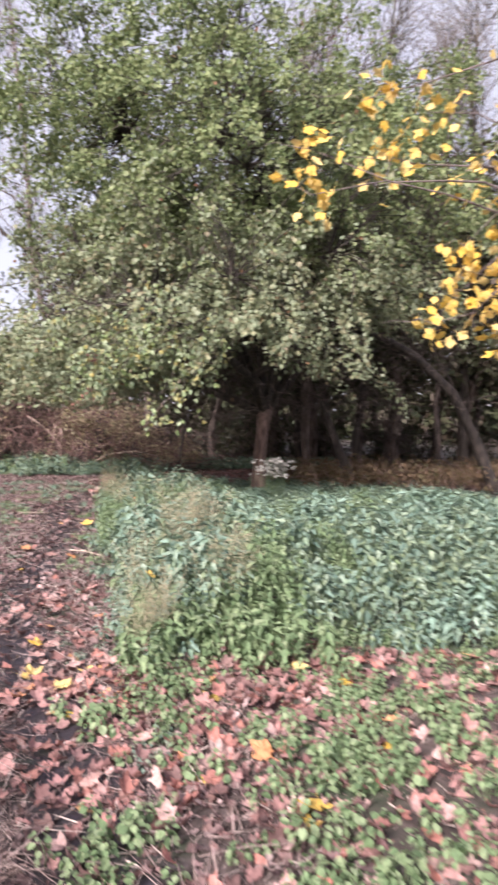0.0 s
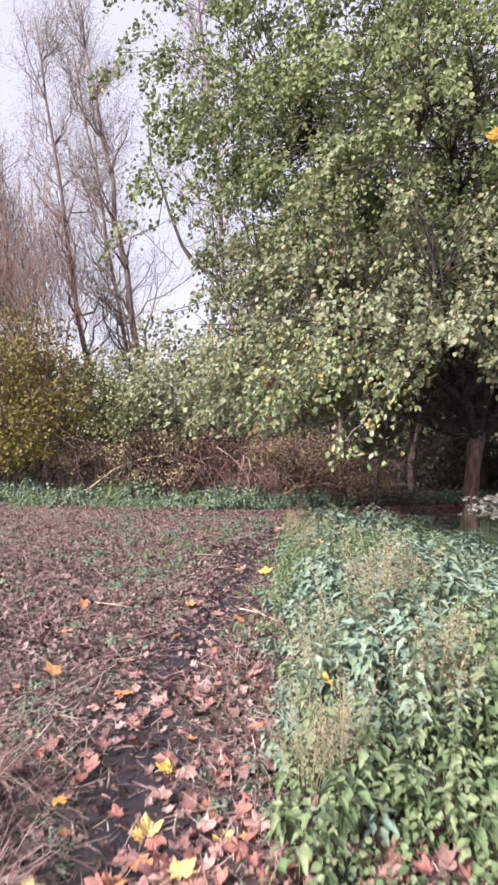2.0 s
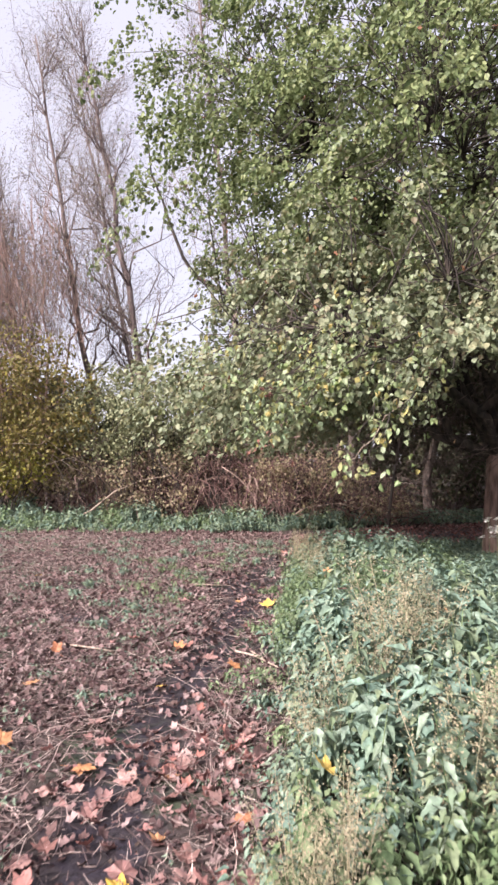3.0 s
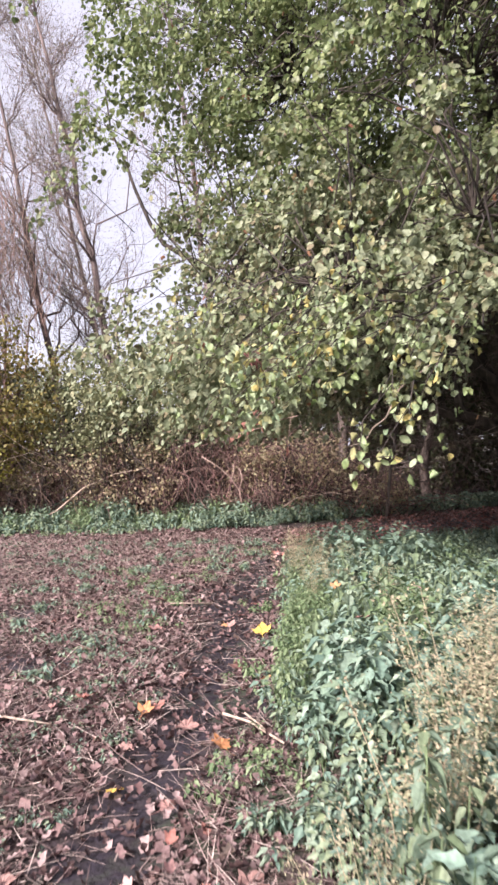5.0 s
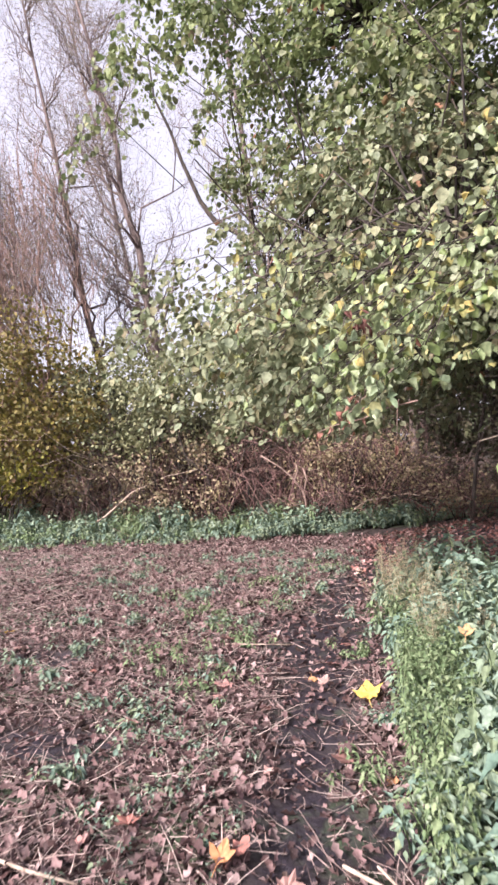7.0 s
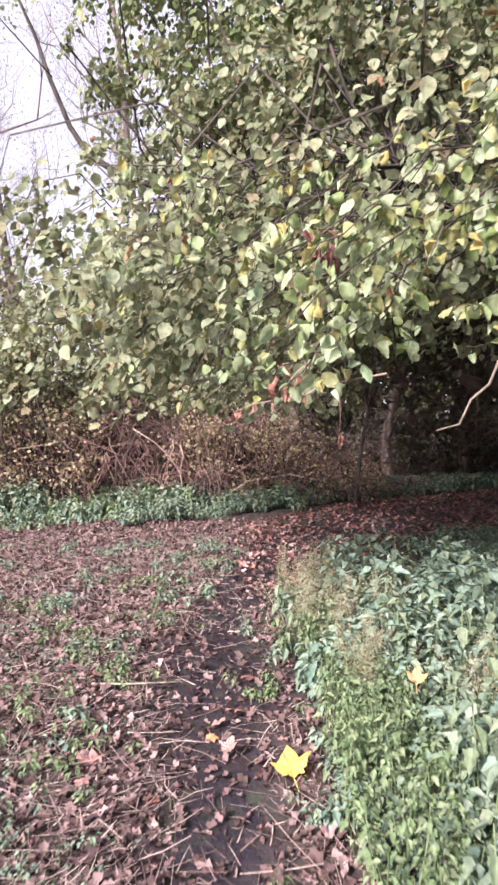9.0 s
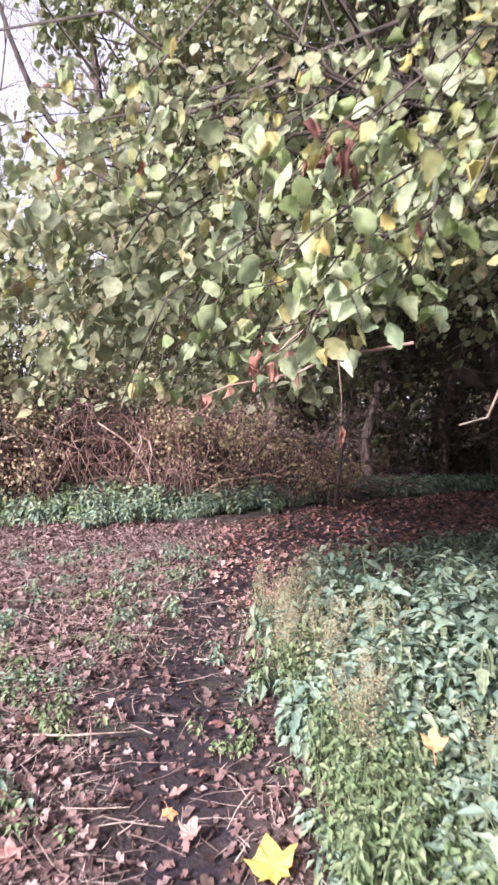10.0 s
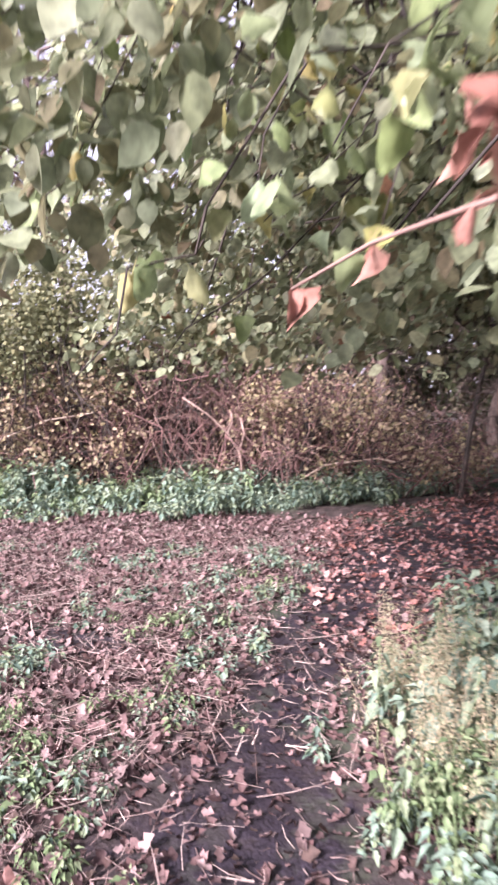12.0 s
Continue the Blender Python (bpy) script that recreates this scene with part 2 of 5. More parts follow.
# ---- mesh helpers ----
class Geo:
    """Gathers vertices and faces for one mesh."""

    def __init__(self):
        self.v, self.f, self.count = [], [], 0

    def add(self, verts, faces):
        self.v.append(np.asarray(verts, float))
        self.f += [tuple(i + self.count for i in f) for f in faces]
        self.count += len(verts)

    def tube(self, pts, radii, sides=5):
        pts = np.asarray(pts, float)
        n, rings = len(pts), []
        tang = np.gradient(pts, axis=0)
        tang /= np.linalg.norm(tang, axis=1)[:, None] + 1e-9
        up = np.array((0.31, 0.17, 0.93)) if abs(tang[0][2]) < 0.9 else np.array((1.0, 0.1, 0))
        for p, t, r in zip(pts, tang, radii):
            a = np.cross(t, up)
            a /= np.linalg.norm(a) + 1e-9
            b = np.cross(t, a)
            ang = np.arange(sides) * 2 * np.pi / sides
            rings.append(p + r * (np.cos(ang)[:, None] * a + np.sin(ang)[:, None] * b))
        faces = [(i * sides + j, i * sides + (j + 1) % sides, (i + 1) * sides + (j + 1) % sides, (i + 1) * sides + j)
                 for i in range(n - 1) for j in range(sides)]
        faces.append(tuple((n - 1) * sides + j for j in range(sides)))
        self.add(np.concatenate(rings), faces)

    def mesh(self, name, material, smooth=True):
        me = bpy.data.meshes.new(name)
        me.from_pydata(np.concatenate(self.v).tolist(), [], self.f)
        me.materials.append(material)
        if smooth:
            me.shade_smooth()
        return me


def part(name, me, parent=None, label="", kind=""):
    ob = new(name, me)
    ob.parent = parent
    return tagged(ob, label, "", "", kind)


def thing(name, label, category, group="", kind="", at=(0, 0, 0)):
    ob = new(name)
    ob.location = at
    ob.empty_display_size = 0.1
    return tagged(ob, label, category, group, kind)


def turns(yaw, pitch, roll):
    """Rotation matrices, z after x after y, for arrays of angles."""
    cz, sz, cx, sx, cy, sy = np.cos(yaw), np.sin(yaw), np.cos(pitch), np.sin(pitch), np.cos(roll), np.sin(roll)
    o, i = np.zeros_like(cz), np.ones_like(cz)
    rz = np.stack([cz, -sz, o, sz, cz, o, o, o, i], -1).reshape(-1, 3, 3)
    rx = np.stack([i, o, o, o, cx, -sx, o, sx, cx], -1).reshape(-1, 3, 3)
    ry = np.stack([cy, o, sy, o, i, o, -sy, o, cy], -1).reshape(-1, 3, 3)
    return rz @ rx @ ry


def strew(name, shape, pos, rot, size, material):
    """One mesh of many copies of a small shape."""
    tv, tf = np.asarray(shape[0], float), shape[1]
    pos, size = np.asarray(pos, float), np.asarray(size, float)
    n, k = len(pos), len(tv)
    s = size[:, None, None] if size.ndim == 1 else size[:, None, :]
    v = np.einsum("nij,nkj->nki", rot, tv[None] * s) + pos[:, None]
    lens = np.array([len(f) for f in tf])
    flat = np.concatenate([np.array(f) for f in tf])
    loops = (flat[None] + (np.arange(n) * k)[:, None]).ravel()
    tot = np.tile(lens, n)
    me = bpy.data.meshes.new(name)
    me.vertices.add(n * k)
    me.vertices.foreach_set("co", v.astype(np.float32).ravel())
    me.loops.add(len(loops))
    me.loops.foreach_set("vertex_index", loops.astype(np.int32))
    me.polygons.add(len(tot))
    me.polygons.foreach_set("loop_start", np.concatenate([[0], np.cumsum(tot)[:-1]]).astype(np.int32))
    me.update(calc_edges=True)
    me.materials.append(material)
    return me


# leaf outlines: the stalk at the origin, the tip along +y, one unit long
def leaf_outline(widths, fold, drop, tooth=0.0):
    """A leaf folded along its midrib: two faces, with the half widths given from stalk to tip."""
    k = len(widths)
    left = [(-w * (1 + (tooth if i % 2 else -tooth)), (i + 0.7) / (k + 0.4), fold * w - drop * ((i + 0.7) / k) ** 2) for i, w in enumerate(widths)]
    right = [(-x * 0.93, y - 0.02, z * 1.1) for x, y, z in left]
    v = [(0, 0, 0)] + left + [(0, 1, -drop * 1.2)] + right
    return v, [(0, k + 1) + tuple(range(k, 0, -1)), (0,) + tuple(range(k + 2, 2 * k + 2)) + (k + 1,)]


ROUND = leaf_outline((0.3, 0.42, 0.38, 0.2), 0.2, 0.1)
LANCE = leaf_outline((0.19, 0.27, 0.18, 0.1), 0.3, 0.22, 0.16)
SIMPLE = ([(0, 0, 0), (-0.4, 0.3, 0.09), (-0.3, 0.75, 0.06), (0, 1, -0.05), (0.33, 0.7, 0.08), (0.38, 0.28, 0.09)], [(0, 3, 2, 1), (0, 5, 4, 3)])
CURL = ([(0, 0, 0), (-0.26, 0.2, 0.2), (-0.17, 0.42, 0.1), (-0.4, 0.62, 0.24), (0.02, 1, 0.16), (0.24, 0.72, 0.3), (0.2, 0.55, 0.08), (0.36, 0.3, 0.12), (0.02, 0.5, 0)],
        [(0, 8, 1), (1, 8, 2), (2, 8, 3), (3, 8, 4), (4, 8, 5), (5, 8, 6), (6, 8, 7), (7, 8, 0)])
BLADE = ([(-0.012, 0, 0), (0.012, 0, 0), (-0.009, 0.55, 0.08), (0.009, 0.55, 0.08), (0, 1, 0.3)], [(0, 1, 3, 2), (2, 3, 4)])
STALK = ([(-1, 0, 0), (1, 0, 0), (0, 0, 1.7), (2, 0.5, 3.3), (4, 0.5, 3.3), (3, 0.5, 5.0), (-0.6, 1, 0), (0.6, 1, 0), (0, 1, 1.2)],
         [(0, 1, 4, 3), (1, 2, 5, 4), (2, 0, 3, 5), (3, 4, 7, 6), (4, 5, 8, 7), (5, 3, 6, 8)])


def maple_shape(curl, seed):
    """A five-lobed maple leaf with toothed lobes, cupped by curl."""
    r = random.Random(seed)
    pts = []
    for ang, far in ((-150, 0.34), (-128, 0.55), (-112, 0.42), (-95, 0.5), (-72, 0.66), (-62, 0.86), (-50, 0.72), (-38, 0.6), (-20, 0.78), (-12, 0.86), (0, 1.02),
                     (12, 0.86), (20, 0.78), (38, 0.6), (50, 0.72), (62, 0.86), (72, 0.66), (95, 0.5), (112, 0.42), (128, 0.55), (150, 0.34)):
        d = far * r.uniform(0.9, 1.08) * 0.55
        x, y = d * math.sin(radians(ang)), d * math.cos(radians(ang)) + 0.35
        pts.append((x, y, curl * (x * x * 1.5 + (y - 0.4) ** 2) + r.uniform(-0.03, 0.05)))
    v = [(0, 0.12, 0), (0, 0.42, -0.02)] + pts
    n = len(pts)
    f = [(1, 2 + i, 3 + i) for i in range(n - 1)] + [(1, 2 + n - 1, 0), (1, 0, 2)]
    st = [(-0.012, 0.12, 0), (0.012, 0.12, 0), (0.05, -0.28, 0.05), (0.03, -0.28, 0.05)]
    return v + st, f + [tuple(len(v) + i for i in range(4))]


def small_mesh(name, shape, material, smooth=False):
    me = bpy.data.meshes.new(name)
    me.from_pydata([tuple(p) for p in shape[0]], [], shape[1])
    me.materials.append(material)
    if smooth:
        me.shade_smooth()
    return me


# ---- ground ----
TRAIL = [(0.05, -3, 0.27), (0.1, 2.2, 0.28), (0.0, 3.2, 0.28), (-0.25, 4.1, 0.28), (-0.33, 5.0, 0.27), (-0.28, 5.6, 0.27), (-0.1, 7.0, 0.25), (0.0, 8.0, 0.27), (0.06, 8.9, 0.30),
         (0.05, 9.4, 0.6), (0.07, 9.9, 0.55), (0.2, 10.6, 0.28), (0.45, 11.6, 0.42), (0.95, 12.7, 0.55), (2.1, 14.2, 1.0), (3.6, 15.3, 1.0), (6.2, 16.8, 0.9), (10, 17.6, 0.8), (22, 18.5, 0.8)]
HOLLOWS = [(-1.35, 7.9, 0.3), (-1.9, 9.3, 0.26), (-0.9, 11.4, 0.25), (-2.3, 6.5, 0.3), (0.4, 7.15, 0.3)]   # bare damp soil in the field


def trail_at(x, y):
    """How trodden the soil is, 0 to 1, by the distance from the path's line."""
    best = np.full(np.shape(x), 9.0)
    for (x0, y0, w0), (x1, y1, w1) in zip(TRAIL, TRAIL[1:]):
        dx, dy = x1 - x0, y1 - y0
        t = np.clip(((x - x0) * dx + (y - y0) * dy) / (dx * dx + dy * dy), 0, 1)
        d = np.hypot(x - x0 - t * dx, y - y0 - t * dy) / (w0 + t * (w1 - w0))
        best = np.minimum(best, d)
    for x0, y0, w0 in HOLLOWS:
        best = np.minimum(best, np.hypot((x - x0) * 0.7, y - y0) / w0)
    return np.clip(1.35 - best, 0, 1)


def ripple(x, y):
    return (0.5 * np.sin(1.7 * x + 0.6 * y) * np.sin(0.9 * y - 0.5 * x + 1) + 0.3 * np.sin(4.3 * x - 2.1 * y) * np.sin(3.7 * y + 1.2 * x)
            + 0.25 * np.sin(11 * x + 5 * y + 2) * np.sin(9 * y - 4 * x))


def height_at(x, y):
    x, y = np.asarray(x, float), np.asarray(y, float)
    near = np.clip(1 - np.hypot(x, y - 9) / 40, 0, 1)
    rough = 0.5 * np.sin(31 * x + 17 * y) * np.sin(27 * y - 13 * x) + 0.5 * np.sin(23 * x - 37 * y + 1) * np.sin(19 * x + 29 * y)
    return near * (0.028 * ripple(x, y) + 0.014 * rough - 0.03 * trail_at(x, y))


gx = np.concatenate([[-600, -200, -80, -40, -24, -15], np.arange(-10, -4, 0.3), np.arange(-4, 4.5, 0.075), np.arange(4.5, 12, 0.3), [14, 20, 30, 60, 150, 600]])
gy = np.concatenate([[-600, -150, -50, -20, -10, -5, -2], np.arange(0, 18, 0.075), np.arange(18, 26, 0.4), [28, 34, 45, 80, 200, 600]])
X, Y = np.meshgrid(gx, gy)
Z = height_at(X, Y)
nx, ny = len(gx), len(gy)
gm = bpy.data.meshes.new("ground")
gm.from_pydata(np.stack([X, Y, Z], -1).reshape(-1, 3).tolist(), [],
               [(j * nx + i, j * nx + i + 1, (j + 1) * nx + i + 1, (j + 1) * nx + i) for j in range(ny - 1) for i in range(nx - 1)])
gm.shade_smooth()
gm.materials.append(SOIL)
att = gm.attributes.new("trodden", "FLOAT", "POINT")
att.data.foreach_set("value", trail_at(X, Y).ravel().astype(np.float32))
tagged(new("ground", gm), "dark woodland soil with a narrow trodden path, leaf mould and moss", "ground", kind="structure")


# ---- trees and shrubs ----
def in_blob(n, centre, radii, shell=0.45):
    """Random points in an ellipsoid, more of them towards its skin."""
    d = rng.normal(size=(n, 3))
    d /= np.linalg.norm(d, axis=1)[:, None]
    return np.asarray(centre) + d * (rng.uniform(0, 1, n) ** shell)[:, None] * np.asarray(radii)


def clumps(centres, per, spread, droop=0.5):
    """Leaf places round the clump centres, hanging a little below them."""
    n = len(centres)
    p = np.repeat(centres, per, axis=0) + rng.normal(size=(n * per, 3)) * spread * (1, 1, 0.75)
    p[:, 2] -= np.abs(rng.normal(size=n * per)) * spread * droop
    return p


def sprays(centres, per):
    """Leaf places and headings on drooping flat sprays that point away from the trunk."""
    n = len(centres)
    out = centres - np.array((3.7, 12.0, 4.0))
    a = np.arctan2(out[:, 1], out[:, 0]) + rng.normal(size=n) * 0.7
    side = rng.choice([-1.0, 1.0], (n, per))
    t = rng.uniform(0, 1, (n, per)) ** 0.8
    long = rng.uniform(0.5, 1.0, (n, 1))
    wide = side * (1.05 - t) * rng.uniform(0, 1, (n, per)) * rng.uniform(0.2, 0.42, (n, 1))
    run = (t - 0.45) * long
    drop = -rng.uniform(0.2, 1.15, (n, 1)) * t ** 1.4 * long - 0.25 * np.abs(wide) + rng.normal(size=(n, per)) * 0.09
    c, s = np.cos(a)[:, None], np.sin(a)[:, None]
    p = np.stack([centres[:, :1] + run * c - wide * s, centres[:, 1:2] + run * s + wide * c, centres[:, 2:] + drop], -1)
    yaw = a[:, None] - np.pi / 2 + side * rng.uniform(0.2, 1.2, (n, per)) + rng.normal(size=(n, per)) * 0.35
    return p.reshape(-1, 3), yaw.ravel()


def leaf_turns(n, down=-0.6, vary=0.6):
    return turns(rng.uniform(0, 2 * np.pi, n), rng.normal(down, vary, n), rng.normal(0, 0.7, n))


def bend(a, b, sag=0.0, n=6, jig=0.05):
    a, b = np.asarray(a, float), np.asarray(b, float)
    t = np.linspace(0, 1, n)[:, None]
    p = a + (b - a) * t
    p[:, 2] += (sag * 4 * t * (1 - t))[:, 0]
    p[1:-1] += rng.normal(size=(n - 2, 3)) * jig * np.linalg.norm(b - a) * 0.5
    return p


def sprouts(geo, pts, r0, depth, spread, length, tips):
    """Side shoots along a branch, each with shoots of its own."""
    for i in range(1, len(pts)):
        for _ in range(2 if depth > 1 else 1):
            d = pts[i] - pts[i - 1]
            d = d / (np.linalg.norm(d) + 1e-9) + rng.normal(size=3) * spread + np.array((0, 0, 0.4))
            d /= np.linalg.norm(d)
            L = length * rng.uniform(0.5, 1.2)
            q = bend(pts[i], pts[i] + d * L, 0, 5, 0.12)
            q[-1][2] -= 0.06 * L
            geo.tube(q, np.linspace(r0 * 0.5, r0 * 0.16, 5), 4 if depth > 1 else 3)
            tips.append(q[2:])
            if depth > 1:
                sprouts(geo, q, r0 * 0.45, depth - 1, spread * 1.1, length * 0.55, tips)


# the great spreading tree over the path
def great_tree():
    tree = thing("broadleaf_tree", "big spreading tree with drooping green and yellowing leaves", "tree")
    g = Geo()
    g.tube([(3.72, 12.0, -0.1), (3.7, 12.0, 0.12), (3.69, 12, 0.6), (3.72, 12, 1.2), (3.78, 12.05, 1.7)], [0.2, 0.155, 0.125, 0.12, 0.15], 14)
    part("trunk", g.mesh("trunk", BARK_BROWN), tree, "upright red-brown trunk with rough bark")
    blobs = [((3.3, 12.3, 6.4), (4.6, 4.0, 3.9), 760), ((0.7, 12.4, 2.95), (2.6, 3.0, 1.4), 240), ((2.3, 9.4, 3.2), (1.6, 1.7, 1.4), 48),
             ((0.75, 10.3, 2.75), (1.5, 1.35, 0.95), 72), ((6.2, 12.6, 6.6), (3.2, 2.6, 3.2), 140), ((4.2, 10.6, 3.9), (1.9, 2.0, 1.3), 90),
             ((1.6, 10.3, 4.8), (2.1, 2.2, 1.8), 116), ((-0.95, 10.4, 5.3), (0.3, 0.4, 0.2), 4), ((-0.55, 12.0, 7.9), (1.0, 1.3, 2.2), 60), ((1.6, 12.0, 8.2), (1.4, 1.2, 1.4), 44),
             ((0.2, 9.6, 2.45), (1.1, 0.9, 0.5), 20)]
    centres = []
    for c, r, n in blobs:
        seeds = in_blob(n // 4, c, r)
        centres.append(np.repeat(seeds, 4, axis=0) + rng.normal(size=(len(seeds) * 4, 3)) * (0.42, 0.42, 0.36))
    centres = np.concatenate(centres)
    keep = (centres[:, 2] > 1.75) & ~((centres[:, 0] < -0.7) & (centres[:, 2] > 3.7) & (centres[:, 2] < 6.2) & (centres[:, 1] > 11)) & ~((centres[:, 0] < 0) & (centres[:, 1] > 14) & (centres[:, 2] > 3.6))
    keep &= np.sin(2.1 * centres[:, 0] + 1) * np.sin(2.3 * centres[:, 1]) * np.sin(2.6 * centres[:, 2] + 2) > -0.33 - 0.3 * (centres[:, 2] > 5)
    centres = centres[keep]
    limbs, forks = Geo(), []
    root = np.array((3.78, 12.05, 1.55))
    ends = [(1.2, 9.6, 3.0), (0.2, 11.6, 2.9), (2.2, 8.9, 3.4), (4.2, 10.2, 4.2), (6.6, 12.2, 5.2), (3.2, 12.4, 8.6), (1.0, 12.6, 6.6), (5.0, 13.0, 8.0), (2.4, 10.6, 5.9), (0.2, 13.6, 4.6)]
    for e in ends:
        e = np.array(e)
        q = bend(root, e, 0.5, 8, 0.08)
        limb = Geo()
        limb.tube(q, np.linspace(0.085, 0.022, 8), 7)
        part("limb", limb.mesh("limb", BARK_DARK), tree, "dark crooked limb")
        forks += list(q[3:])
    forks = np.array(forks)
    for c in centres:
        near = forks[np.argmin(np.linalg.norm(forks - c, axis=1) + rng.uniform(0, 0.7, len(forks)))]
        limbs.tube(bend(near, c, 0.12, 5, 0.22), np.linspace(0.014, 0.004, 5), 3)
    part("twigs", limbs.mesh("twigs", BARK_DARK), tree, "thin dark twigs", "stuff")
    g = Geo()
    q = np.array([(0.6, 14.6, 4.5), (-0.1, 15.4, 4.8), (-0.79, 16, 5.09), (-1.4, 16, 5.45), (-1.66, 16, 5.85), (-1.95, 16, 6.55), (-2.14, 16, 7.12), (-2.4, 16, 7.7), (-2.5, 16, 8.6)])
    g.tube(q, np.linspace(0.065, 0.014, 9), 6)
    bare = []
    sprouts(g, q[6:], 0.02, 1, 0.5, 0.9, bare)
    part("branch", g.mesh("branch", BARK_DARK), tree, "dark curved branch against the sky")
    pos, yaw = sprays(centres, 112)
    extra = np.concatenate([clumps(np.concatenate(bare)[::2], 9, 0.16), clumps(np.array([(-2.7, 15.9, 7.5), (-2.95, 15.8, 7.3), (-2.3, 15.9, 7.8), (-1.9, 15.6, 8.0)]), 40, 0.17)])
    pos, yaw = np.concatenate([pos, extra]), np.concatenate([yaw, rng.uniform(0, 6.3, len(extra))])
    floor_z = 1.6 + 0.5 * ((pos[:, 0] > 0.7) & (pos[:, 1] > 8.2) & (pos[:, 1] < 11)) + 0.07 * rng.normal(size=len(pos))
    over = pos[:, 2] > floor_z
    pos, yaw = pos[over], yaw[over]
    # split by height: hue differs, and brightness of the lower boughs is coloured in
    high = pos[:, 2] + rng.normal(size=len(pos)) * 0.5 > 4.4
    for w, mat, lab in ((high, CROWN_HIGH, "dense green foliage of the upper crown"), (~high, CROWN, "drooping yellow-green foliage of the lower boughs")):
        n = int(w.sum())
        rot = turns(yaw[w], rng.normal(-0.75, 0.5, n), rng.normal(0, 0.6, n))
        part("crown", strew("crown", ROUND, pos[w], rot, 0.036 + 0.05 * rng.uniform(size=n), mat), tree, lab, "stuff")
    g = Geo()
    for _ in range(620):
        a = np.array((rng.uniform(2.2, 7.2), rng.uniform(11.0, 15.5), rng.uniform(1.5, 3.4)))
        e = a + np.array((rng.normal() * 0.7, rng.normal() * 0.5, rng.uniform(-0.8, 0.2)))
        q = bend(a, e, 0.05, 6, 0.16)
        g.tube(q, np.linspace(0.008, 0.002, 6), 3)
        d = rng.normal(size=3) * 0.3
        g.tube(bend(q[3], q[3] + d, 0, 4, 0.1), np.linspace(0.004, 0.0015, 4), 3)
    part("dead_twigs", g.mesh("dead_twigs", BARK_WOOD), tree, "brown leafless lower twigs", "stuff")
    dry = clumps(centres[::6], 3, 0.2)
    part("dry_leaves", strew("dry_leaves", CURL, dry, leaf_turns(len(dry)), rng.uniform(0.05, 0.08, len(dry)), LEAF_DRY), tree, "withered brown leaves", "stuff")
    return tree


# hanging boughs of the same tree close to the path, with leaves that can be told apart
BOUGHS = [((1.6, 9.0, 2.6), (0.17, 7.74, 1.8)), ((1.5, 9.2, 2.5), (0.28, 8.06, 1.62)), ((1.7, 8.9, 2.7), (0.4, 8.0, 1.8)), ((2.0, 8.6, 2.8), (0.66, 7.95, 1.98)), ((2.0, 8.8, 2.4), (1.0, 7.6, 1.55)),
          ((2.0, 8.7, 2.3), (1.08, 7.5, 1.4)), ((1.2, 9.4, 2.8), (0.06, 8.34, 1.9)), ((1.2, 9.9, 2.6), (-0.02, 8.9, 1.72)), ((0.9, 10.6, 3.2), (-0.43, 9.9, 2.4)), ((1.5, 10.2, 2.6), (-0.3, 9.2, 1.9)),
          ((1.2, 10.4, 2.9), (-0.7, 9.6, 2.1)), ((2.3, 9.0, 2.6), (1.6, 7.95, 1.95)), ((2.0, 9.4, 3.4), (0.6, 8.4, 2.35)), ((1.6, 10.0, 3.3), (0.0, 8.8, 2.4)), ((2.4, 9.2, 3.0), (1.4, 8.0, 2.2)),
          ((0.9, 10.6, 3.0), (-0.5, 9.5, 2.8)), ((2.2, 9.1, 3.8), (1.0, 7.9, 2.75)), ((1.7, 8.8, 2.5), (0.55, 8.15, 1.85)), ((1.5, 9.3, 2.5), (0.3, 8.7, 1.95)), ((1.9, 8.5, 2.6), (0.85, 7.9, 1.9)),
          ((1.2, 9.9, 2.5), (0.15, 9.3, 1.75)), ((1.8, 8.6, 2.9), (0.35, 7.75, 2.1)), ((2.3, 8.9, 2.4), (1.35, 8.3, 1.85)), ((1.4, 9.0, 2.9), (0.1, 8.1, 2.15)), ((1.0, 9.6, 2.9), (-0.35, 8.7, 2.3)), ((0.7, 8.35, 1.95), (0.3, 8.06, 1.66))]


def broad_leaf(w, cup, drop, material):
    """A broad round leaf on a short stalk, cupped across and drooping towards its tip."""
    v, f, rows = [], [], 7
    for r in range(rows + 1):
        t = r / rows
        half = w * math.sin(math.pi * min(1, t * 0.96 + 0.02)) ** 0.62 * (1 - 0.25 * t) * (1 + 0.09 * math.sin(17 * t + 9 * w))
        for k in (-1, -0.5, 0, 0.5, 1):
            v.append((k * half, t, cup * (k * half) ** 2 * 4 + 0.05 * abs(k) - drop * t * t + 0.045 * math.sin(9 * t + 3 * k)))
    for r in range(rows):
        for k in range(4):
            a = r * 5 + k
            f.append((a, a + 1, a + 6, a + 5))
    n0 = len(v)
    v += [(-0.012, 0, 0), (0.012, 0, 0), (0.02, -0.35, 0.12), (0.0, -0.35, 0.12)]
    f.append((n0, n0 + 1, n0 + 2, n0 + 3))
    return small_mesh("leaf", (v, f), material, True)


def by_head(p):
    """Within a head's width of where one walks."""
    return p[1] < 8.15 and math.hypot(p[0] - 0.05, p[2] - 1.46) < 0.24


